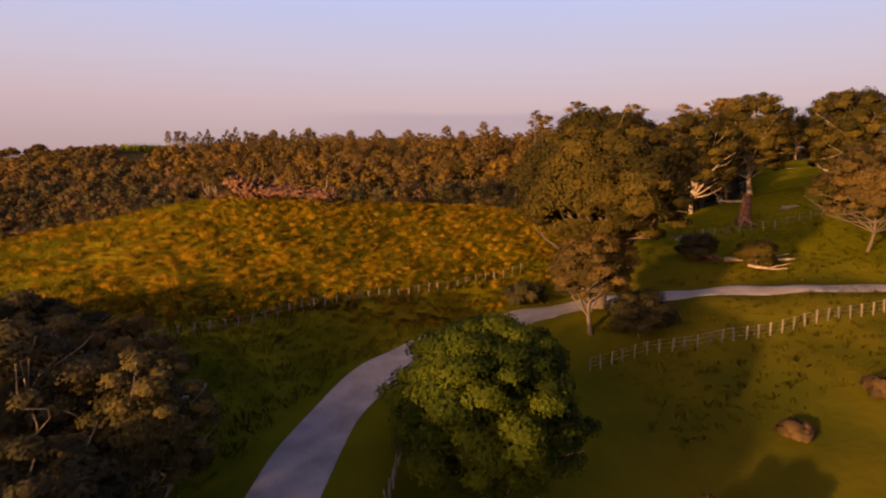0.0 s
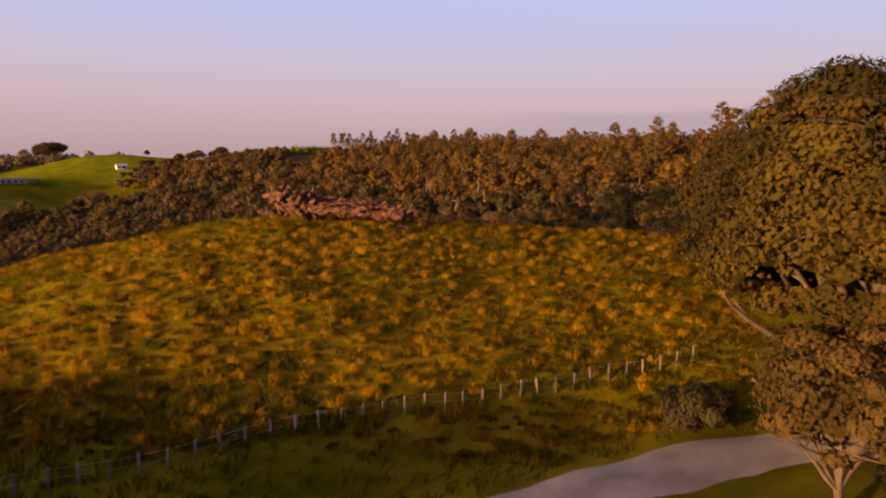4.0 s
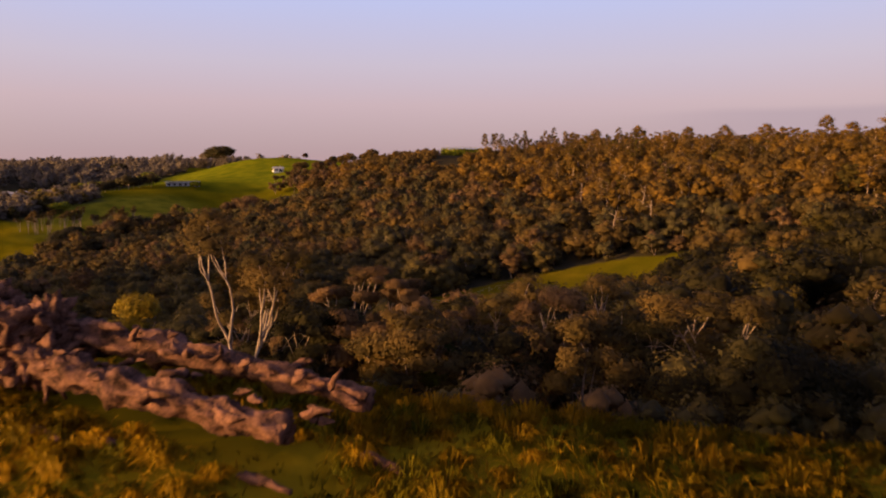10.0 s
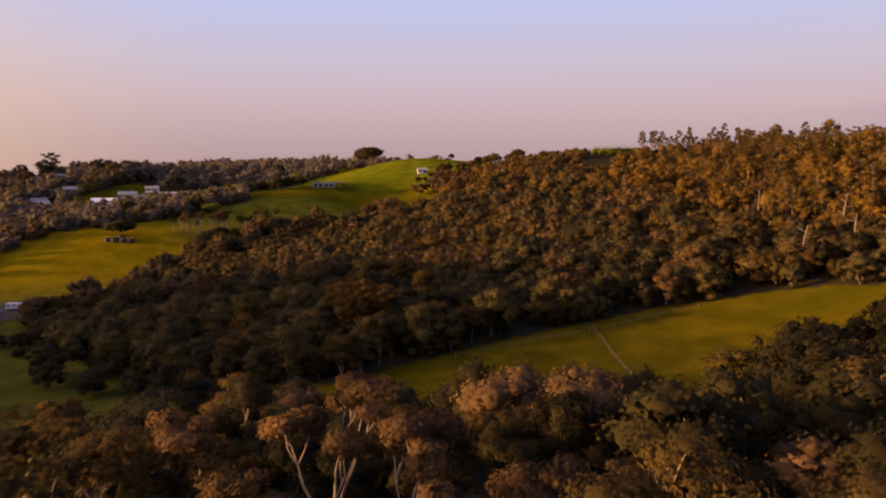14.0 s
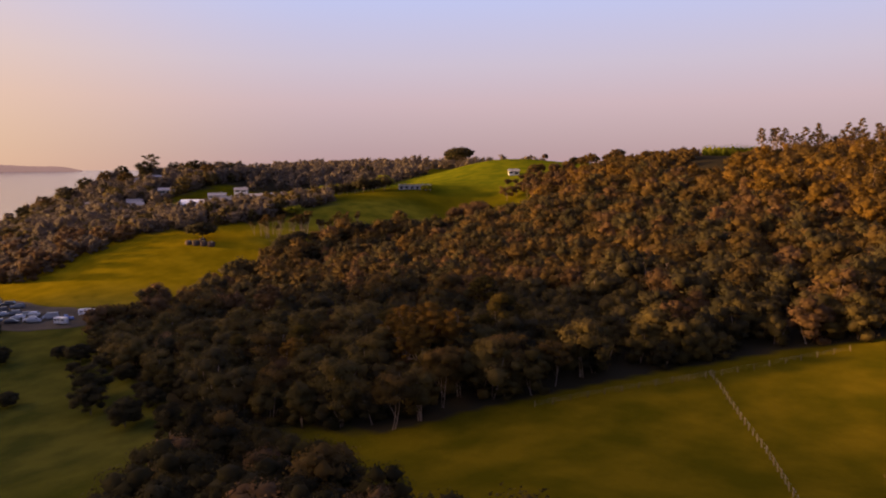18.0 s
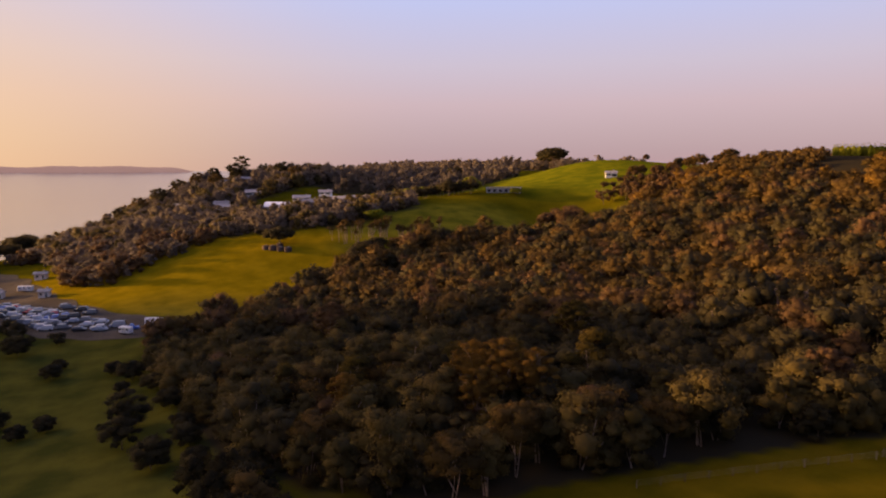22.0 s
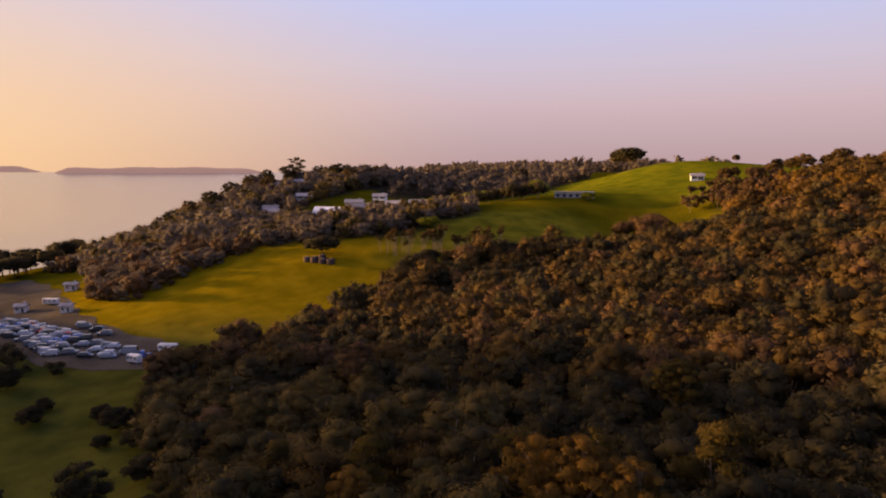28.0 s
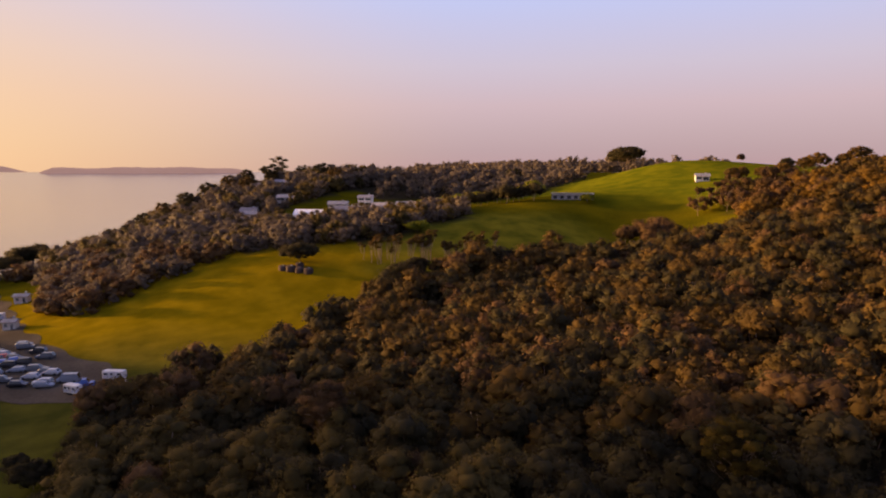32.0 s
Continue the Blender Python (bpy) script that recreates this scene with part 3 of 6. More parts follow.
def full_tree(rng, tall, wide, clumps, leaves, size, crown_from=0.3, girth=0.02, limbs=16, lump=0.12, bare=0.0):
    """A dense old tree: many billowing clumps over a closed heart, with limbs that break out here and there."""
    z0 = tall * crown_from
    zc, zr = (tall + z0) / 2, (tall - z0) / 2
    ph = rng.uniform(0, 6.283, 3)
    cl = [(rng.normal(0, wide * 0.05), rng.normal(0, wide * 0.05), zc - zr * 0.05, wide * 0.33, wide * 0.33, zr * 0.66)]
    for i in range(clumps):
        h = 1 - 1.8 * (i + 0.5) / clumps
        a = i * 2.39996 + rng.uniform(-0.25, 0.25)
        swell = 1 + 0.13 * math.sin(2 * a + ph[0]) + 0.10 * math.sin(3 * a + 4 * h + ph[1])
        reach = math.sqrt(max(0.02, 1 - h * h)) * swell * rng.uniform(0.78, 1.0)
        r = wide * lump * rng.uniform(0.65, 1.3)
        cl.append(((wide / 2 - r * 0.7) * reach * math.cos(a), (wide / 2 - r * 0.7) * reach * math.sin(a), zc + (zr - r * 0.5) * h * rng.uniform(0.86, 1.0), r, r * rng.uniform(0.85, 1.15), r * rng.uniform(0.55, 0.8)))
    p = bent(rng, (0, 0, -0.4), (rng.normal(0, wide * 0.04), rng.normal(0, wide * 0.04), zc), tall * 0.03, 7)
    r0 = tall * girth
    wood = [tube(p, np.linspace(r0, r0 * 0.35, 7), 9)]
    for i in range(limbs):
        c = cl[1 + rng.integers(len(cl) - 1)]
        k = rng.integers(2, 6)
        q = bent(rng, p[k], (c[0] * (1 + bare), c[1] * (1 + bare), c[2] - c[5] * 0.6), tall * 0.05, 6)
        wood.append(tube(q, np.linspace(r0 * 0.42, r0 * 0.07, 6), 6))
        wood.append(tube(bent(rng, q[3], q[5] + rng.normal(0, wide * 0.07, 3), tall * 0.03, 4), np.linspace(r0 * 0.18, r0 * 0.04, 4), 4))
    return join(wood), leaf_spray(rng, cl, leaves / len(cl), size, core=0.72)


def tiered_pine(rng, tall, wide, leaves, size, crown_from=0.5, top=1.0, pads=12, girth=0.012, stems=1):
    """A pine with a bare trunk, rising limbs and flat separate pads of needles; top above 1 makes an umbrella."""
    wood, cl = [], []
    for s in range(stems):
        off = rng.normal(0, wide * 0.12, 2) * (stems > 1)
        p = bent(rng, (off[0] * 0.3, off[1] * 0.3, -0.5), (off[0] * 1.5, off[1] * 1.5, tall * 0.95), tall * 0.02, 8)
        r0 = tall * girth
        wood.append(tube(p, np.linspace(r0, r0 * 0.25, 8), 6))
        for i in range(pads // stems):
            k = (i + 0.5) / (pads // stems)
            z = tall * (crown_from + (1 - crown_from) * k * 0.93)
            reach = wide * 0.5 * ((1 - 0.75 * k) * rng.uniform(0.5, 0.95) if top <= 1.0 else (0.3 + 0.6 * k) * rng.uniform(0.35, 1.05))
            a = i * 2.4 + rng.uniform(-0.6, 0.6)
            r = wide * (0.12 if top <= 1.0 else 0.14) * rng.uniform(0.7, 1.3)
            base = np.array([np.interp(z, p[:, 2], p[:, j]) for j in (0, 1)])
            c = (base[0] + reach * math.cos(a), base[1] + reach * math.sin(a), z)
            cl.append((*c, r, r, r * rng.uniform(0.4, 0.65)))
            zi = max(tall * 0.3, z - reach * rng.uniform(0.4, 0.9))
            b0 = [np.interp(zi, p[:, 2], p[:, j]) for j in (0, 1)] + [zi]
            wood.append(tube(bent(rng, b0, c, tall * 0.015, 4), np.linspace(r0 * 0.34, r0 * 0.1, 4), 4))
        cl.append((*p[-1][:2], tall * 0.97, wide * 0.13, wide * 0.13, wide * 0.07))
    return join(wood), leaf_spray(rng, cl, leaves / len(cl), size, core=0.62, down=-0.8)


def crooked(rng, tall, wide, stems, leaves, size):
    """A tree of pale crooked stems that fork and fork again, with flat pads of leaves at the ends."""
    wood, cl = [], []

    def grow(p, d, r, length, depth):
        path = [p]
        for _ in range(6):
            d = unit(d + rng.normal(0, 0.2, 3) + (0, 0, 0.08))
            p = p + d * length / 6
            path.append(p)
        wood.append((path, np.linspace(r, r * 0.62, 7), 7 - depth))
        if depth == 2:
            cl.append((*p, *(rng.uniform(0.8, 1.3) * np.array((1, 1, 0.5)))))
            return
        for k in range(3 if depth or rng.random() < 0.4 else 2):
            a = k * 2.3 + rng.uniform(-0.7, 0.7) + depth
            grow(p, unit(0.7 * d + 0.62 * np.array((math.cos(a), math.sin(a), 0)) + (0, 0, 0.25)), r * (0.6 if depth else 0.66), length * rng.uniform(0.6, 0.95), depth + 1)

    for i in range(stems):
        a = i * 2 * math.pi / stems + rng.uniform(-0.5, 0.5)
        way = np.array((math.cos(a), math.sin(a), 0))
        grow(way * 0.15 + (0, 0, -0.3), unit(way * 0.34 + (0, 0, 1)), 1.0, 2.7 * rng.uniform(0.7, 1.2), 0)
    c = np.array(cl)
    k = np.array((wide * 0.42 / np.abs(c[:, :2]).max(),) * 2 + (tall * 0.95 / c[:, 2].max(),))
    cl = [(*(np.array(q[:3]) * k), *(np.array(q[3:]) * wide * 0.13)) for q in cl]
    tubes = [tube(np.array(path) * k, radii * tall * 0.0115, sides) for path, radii, sides in wood]
    return join(tubes), leaf_spray(rng, cl, leaves / len(cl), size, core=0.5, down=-0.7)


def part_mesh(name, arrays, mat, parent, label="", smooth=False):
    ob = new(name, mesh_from(name, arrays[0], arrays[1], mat, smooth, arrays[2] if len(arrays) > 2 else None))
    ob.parent = parent
    if label:
        ob["label"] = label
    return ob


def tree_thing(arrays, bark, leaves, label, at, turn=0.0, scale=1.0, category="tree", group="", name="tree"):
    """A tree of its own: an empty at its foot with trunk and crown."""
    e = new(name)
    e.matrix_basis = pose(at[0], at[1], height(at[0], at[1]), 0, 0, turn) @ Matrix.Scale(scale, 4)
    part_mesh("trunk", arrays[0], bark, e, smooth=True)
    part_mesh("crown", arrays[1], leaves, e)
    return tagged(e, label, category, group)


def plant(proto, at, turn, scale, dz=0.0):
    e = copy_thing(proto, pose(at[0], at[1], height(at[0], at[1]) + dz, 0, 0, turn))
    e.scale = (scale, scale, scale * random.uniform(0.9, 1.12))
    return e


def inside(poly, x, y):
    x, y = np.asarray(x), np.asarray(y)
    c = np.zeros(x.shape, bool)
    n = len(poly)
    for i in range(n):
        (x1, y1), (x2, y2) = poly[i], poly[(i + 1) % n]
        hit = ((y1 > y) != (y2 > y)) & (x < (x2 - x1) * (y - y1) / (y2 - y1 + 1e-12) + x1)
        c ^= hit
    return c


def scatter(poly, step, jitter=0.42, seed=0):
    r = np.random.default_rng(seed)
    p = np.array(poly)
    gx, gy = np.meshgrid(np.arange(p[:, 0].min(), p[:, 0].max(), step), np.arange(p[:, 1].min(), p[:, 1].max(), step))
    gx = gx + step * 0.5 * (np.arange(gx.shape[0]) % 2)[:, None]
    x, y = (g.ravel() + r.uniform(-jitter, jitter, g.size) * step for g in (gx, gy))
    k = inside(poly, x, y)
    return np.stack([x[k], y[k]], 1)


def stand(name, label, places, protos, leaves, bark, seed, low=0.8, high=1.25, category="woods"):
    """Many far trees as woods that nobody could count: one crown mesh and one trunk mesh."""
    r = np.random.default_rng(seed)
    crowns, trunks = [], []
    zs = height(places[:, 0], places[:, 1])
    for (x, y), z in zip(places, zs):
        t, c = protos[r.integers(len(protos))]
        s, a = r.uniform(low, high), r.uniform(0, 6.283)
        m = np.array([[math.cos(a), -math.sin(a), 0], [math.sin(a), math.cos(a), 0], [0, 0, r.uniform(0.85, 1.15)]]) * s
        soft = c[2].copy()
        soft[:, :2] = soft[:, :2] @ np.array([[math.cos(a), math.sin(a)], [-math.sin(a), math.cos(a)]])
        soft[:, 3] = soft[:, 3] * 0.45 + r.uniform(0, 0.55)
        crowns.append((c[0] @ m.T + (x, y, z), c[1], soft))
        trunks.append((t[0] @ m.T + (x, y, z), t[1]))
    e = tagged(new(name), label, category, kind="stuff")
    tagged(part_mesh("crowns", join(crowns), leaves, e), kind="stuff")
    tagged(part_mesh("trunks", join(trunks), bark, e), kind="stuff")
    return e


# plan of the woods, meadow and pasture
MEADOW_EDGE = [(-110, 163), (-99, 187), (-86, 212), (-75, 231), (-58, 245), (-46, 250), (-25, 254), (10, 258), (60, 250)]
VALLEY_WOOD = MEADOW_EDGE[::-1] + [(-128, 154), (-152, 147), (-196, 148), (-225, 146), (-243, 154), (-252, 174), (-262, 200), (-284, 220), (-290, 240), (-296, 258), (-284, 296), (-278, 335), (-262, 360), (-200, 380), (-120, 330), (-60, 285), (0, 275), (60, 262)]
RIDGE_WOOD = [(60, 262), (0, 275), (-60, 285), (-120, 330), (-200, 380), (-262, 372), (-296, 405), (-300, 440), (-235, 470), (-120, 490), (0, 500), (120, 420), (170, 320), (150, 220), (90, 215)]
FLANK_WOOD = [(-142, 142), (-112, 127), (-86, 114), (-60, 101), (-46, 93), (-28, 90), (-18, 88.5), (-8, 90), (4, 95), (12, 98), (30, 99), (40, 108), (16, 108), (2, 128), (-18, 150), (-30, 142), (-60, 136), (-98, 148), (-122, 150)]


# where the bush gets dark leaves in place of shade
GULLY_SHADE = [(-118, 196), (-140, 190), (-158, 196), (-160, 212), (-140, 226), (-112, 236), (-92, 236), (-88, 222), (-104, 208)]
EAST_WOOD = [(-30, 150), (-40, 172), (-38, 200), (-30, 226), (-24, 250), (10, 256), (60, 250), (90, 215), (64, 140), (44, 108), (16, 108), (2, 128)]


HEAD_WOOD = [(-410, 140), (-470, 128), (-535, 148), (-590, 215), (-625, 262), (-640, 330), (-600, 350), (-540, 335), (-500, 320), (-470, 262), (-450, 236), (-425, 215), (-400, 180)]
BELT_WOOD = [(-376, 163), (-364, 197), (-345, 222), (-338, 250), (-341, 276), (-348, 300), (-376, 312), (-402, 304), (-403, 262), (-412, 240), (-440, 222), (-425, 170), (-405, 143)]
BACK_WOOD = [(-455, 300), (-500, 300), (-600, 340), (-720, 400), (-760, 480), (-700, 560), (-560, 520), (-480, 470), (-440, 400), (-430, 350), (-452, 340)]


def make_litter():
    """Dark leaf litter on the ground below the woods."""
    me = bpy.data.objects["ground"].data
    co = np.empty(len(me.vertices) * 3, np.float32)
    me.vertices.foreach_get("co", co)
    x, y = co[0::3], co[1::3]
    k = np.zeros(len(x), bool)
    for w in (VALLEY_WOOD, RIDGE_WOOD, FLANK_WOOD, EAST_WOOD, HEAD_WOOD, BELT_WOOD, BACK_WOOD):
        k |= inside(w, x, y)
    me.attributes.new("litter", "FLOAT", "POINT").data.foreach_set("value", k.astype(np.float32))
    n, l = M_GRASS.node_tree.nodes, M_GRASS.node_tree.links
    b = n["Principled BSDF"]
    at, mix = n.new("ShaderNodeAttribute"), n.new("ShaderNodeMix")
    at.attribute_name, mix.data_type = "litter", "RGBA"
    l.new(at.outputs["Fac"], mix.inputs[0])
    l.new(b.inputs["Base Color"].links[0].from_socket, mix.inputs[6])
    mix.inputs[7].default_value = (0.03, 0.024, 0.013, 1)
    l.new(mix.outputs[2], b.inputs["Base Color"])


make_litter()


def rounds(r, n, tall, wide, leaves, size, least=6, most=12, **k):
    return [round_tree(r, tall * r.uniform(0.85, 1.15), wide * r.uniform(0.85, 1.2), leaves, size, lumps=r.integers(least, most), **k) for _ in range(n)]


def mixed_stand(name, label, pts, protos, seed, low=0.7, high=1.3, share=(5, 3, 2), mats=None):
    """Woods of several leaf colours, each colour one piece of uncountable woods."""
    k = np.random.default_rng(seed).integers(0, sum(share), len(pts))
    lo = 0
    for i, (s, (nm, m)) in enumerate(zip(share, mats or (("", M_KANUKA), ("_dark", M_DARK), ("_red", M_KANUKA_RED)))):
        sel = pts[(k >= lo) & (k < lo + s)]
        lo += s
        if len(sel):
            stand(name + nm, label + ("", ", the darker crowns", ", the reddish crowns")[i], sel, protos, m, M_BARK, seed + i + 1, low, high)


def make_valley_wood():
    r = np.random.default_rng(11)
    pts = scatter(VALLEY_WOOD, 5.2, seed=3)
    close = (pts[:, 1] < 205) & (pts[:, 0] > -190) & (pts[:, 1] < 150 + (pts[:, 0] + 190) * 0.75)
    near = close & (np.arange(len(pts)) % 4 == 0)
    mid = ~near & (pts[:, 1] < 240) & (pts[:, 1] < 180 + (pts[:, 0] + 190) * 0.75)
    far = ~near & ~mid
    # inside this outline the shade is put into the leaf colour
    gully = inside(GULLY_SHADE, pts[:, 0], pts[:, 1]) & ~near
    stand("gully_wood", "bush in a gully, its leaves darkened for shade", pts[gully], rounds(r, 6, 7.0, 7.6, 800, 0.32, crown_from=0.06), M_DARK, M_BARK_DARK, 27, 0.65, 1.1)
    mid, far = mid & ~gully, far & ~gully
    mixed_stand("near_valley_wood", "dense brown-green bush beside the meadow", pts[mid], rounds(r, 8, 7.8, 7.6, 1150, 0.28, 10, 17, crown_from=0.06), 24, 0.7, 1.25, (8, 3, 1), (("", M_BUSH), ("_dark", M_DARK), ("_red", M_KANUKA_RED)))
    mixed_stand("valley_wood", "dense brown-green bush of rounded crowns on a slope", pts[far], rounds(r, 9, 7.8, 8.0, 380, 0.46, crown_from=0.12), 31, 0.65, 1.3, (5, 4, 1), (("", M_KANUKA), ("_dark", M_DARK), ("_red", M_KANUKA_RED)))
    k2 = rounds(r, 3, 9.5, 7.4, 1700, 0.28, stems=3, crown_from=0.1) + [tree_arrays(r, 9.5, 6.8, 15, 230, 0.25, crown_from=0.3, flat=0.6, stems=2, girth=0.014, clump_r=0.2, limbs=8, lean=0.05, bend=0.035) for _ in range(3)]
    mats = (M_BUSH, M_BUSH, M_KANUKA, M_BUSH, M_KANUKA, M_BIG)
    made = []
    for i, (x, y) in enumerate(pts[near]):
        j = i % 6
        if i < 6:
            made.append(tree_thing(k2[j], M_BARK, mats[j], ("rounded bush tree with pale stems in dense woods" if j < 3 else "dense lumpy dark tree in woods on a slope"), (x, y), r.uniform(0, 360), group="bush trees"))
        else:
            plant(made[j], (x, y), r.uniform(0, 360), r.uniform(0.8, 1.25))


make_valley_wood()


def make_ridge_wood():
    r = np.random.default_rng(12)
    pts = scatter(RIDGE_WOOD, 6.6, seed=8)
    pts = pts[(pts[:, 0] < 140) & (pts[:, 1] < 485)]
    for x, y, d in ((-205, 464, 19), (-198, 440, 14), (-192, 420, 12), (-186, 400, 10)):
        pts = pts[np.hypot(pts[:, 0] - x, pts[:, 1] - y) > d]
    protos = rounds(r, 8, 8.8, 8.4, 330, 0.50, crown_from=0.12)
    tall = rounds(r, 4, 12.0, 8.4, 420, 0.50, 9, 15, crown_from=0.2) + [tiered_pine(r, 12.5, 8.5, 620, 0.40, crown_from=0.4, top=1.2, pads=14) for _ in range(4)]
    low = (pts[:, 0] < -164) & (pts[:, 1] > 372 + 0.4 * np.abs(pts[:, 0] + 190))
    stand("ridge_scrub", "low dark scrub on the end of the ridge", pts[low], rounds(r, 5, 5.0, 7.5, 200, 0.6, crown_from=0.02), M_KANUKA, M_BARK, 57, 0.6, 1.0)
    pts = pts[~low]
    z = height(pts[:, 0], pts[:, 1])
    crest = (z > 47) & (pts[:, 0] > -125)
    deep = ((z < 43) & (np.arange(len(pts)) % 5 < 2) & (pts[:, 0] > -170)) | (crest & (np.arange(len(pts)) % 5 < 4))
    mixed_stand("ridge_pines", "tall golden-brown pines with bare trunks on a ridge slope", pts[deep], tall, 81, 0.75, 1.05, (6, 3, 1), (("", M_PINE), ("_brown", M_KANUKA), ("_green", M_BIG)))
    pts = pts[~deep]
    mixed_stand("ridge_wood", "golden-brown trees on a ridge", pts, protos, 51, 0.7, 1.25, (5, 4, 1), (("", M_PINE), ("_brown", M_KANUKA), ("_red", M_KANUKA_RED)))
    e = scatter(EAST_WOOD, 5.6, seed=10)
    # the third share is not red: its leaves are darkened for shade
    mixed_stand("east_wood", "golden-brown bush east of the meadow", e, rounds(r, 7, 9.0, 8.2, 700, 0.36) + [full_tree(r, 9.5, 8.0, 22, 900, 0.34, crown_from=0.25) for _ in range(2)], 61, 0.7, 1.1, (1, 1, 8), (("", M_BIG), ("_brown", M_KANUKA), ("_red", M_BANK_SHADE)))


make_ridge_wood()


def make_flank_wood():
    r = np.random.default_rng(13)
    pts = scatter(FLANK_WOOD, 5.2, seed=9)
    pts = pts[(np.hypot(pts[:, 0] + 41, pts[:, 1] - 89) > 8) & ~((pts[:, 0] < -35) & (pts[:, 1] < 94))]
    fine = [tree_arrays(r, 6.6, 5.8, 18, 420, 0.15, crown_from=0.22, flat=0.6, stems=3, girth=0.012, clump_r=0.16, limbs=9, lean=0.08, bend=0.06) for _ in range(4)] + rounds(r, 4, 5.6, 6.0, 6000, 0.14, 18, 26, crown_from=0.06)
    mats = (M_KANUKA, M_BANK_SHADE, M_BANK_SHADE, M_KANUKA_RED, M_BANK_SHADE, M_BUSH, M_BANK_SHADE, M_DARK)
    close = (pts[:, 1] < 120) & (pts[:, 0] < 6) & (pts[:, 0] > -75)
    made = []
    for i, (x, y) in enumerate(pts[close]):
        j = i % 8
        # east of here only the darker leaves, in place of the knoll's shade
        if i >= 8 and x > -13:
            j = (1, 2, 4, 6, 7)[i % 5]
        if i < 8:
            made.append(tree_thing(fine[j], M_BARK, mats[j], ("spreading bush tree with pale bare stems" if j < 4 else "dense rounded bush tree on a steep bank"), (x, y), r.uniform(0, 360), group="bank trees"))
        else:
            plant(made[j], (x, y), r.uniform(0, 360), r.uniform(0.55, 0.9) * (1.1 if x < -45 else (0.72 if y < 99 else 1.15) if x > -13 else 1.0))
    under = scatter([(-72, 104), (-46, 92), (-28, 88), (-16, 86), (-6, 87), (8, 91), (4, 108), (-20, 108), (-48, 112), (-70, 120)], 2.5, seed=91)
    under = under[np.hypot(under[:, 0] + 41, under[:, 1] - 89) > 7]
    mixed_stand("bank_scrub", "low tangled scrub under the trees of the bank", under, rounds(r, 5, 2.6, 3.2, 420, 0.15, crown_from=0.0), 92, 0.6, 1.2, (5, 3, 2), (("", M_DARK), ("_dark", M_BUSH), ("_red", M_KANUKA_RED)))
    far = pts[~close]
    mixed_stand("bank_wood", "brown-green bush on the bank below the knoll", far, rounds(r, 8, 6.2, 6.6, 900, 0.25, 12, 18, crown_from=0.1), 71, 0.8, 1.3, (1, 8, 1), (("", M_KANUKA), ("_dark", M_BANK_SHADE), ("_red", M_KANUKA_RED)))


make_flank_wood()


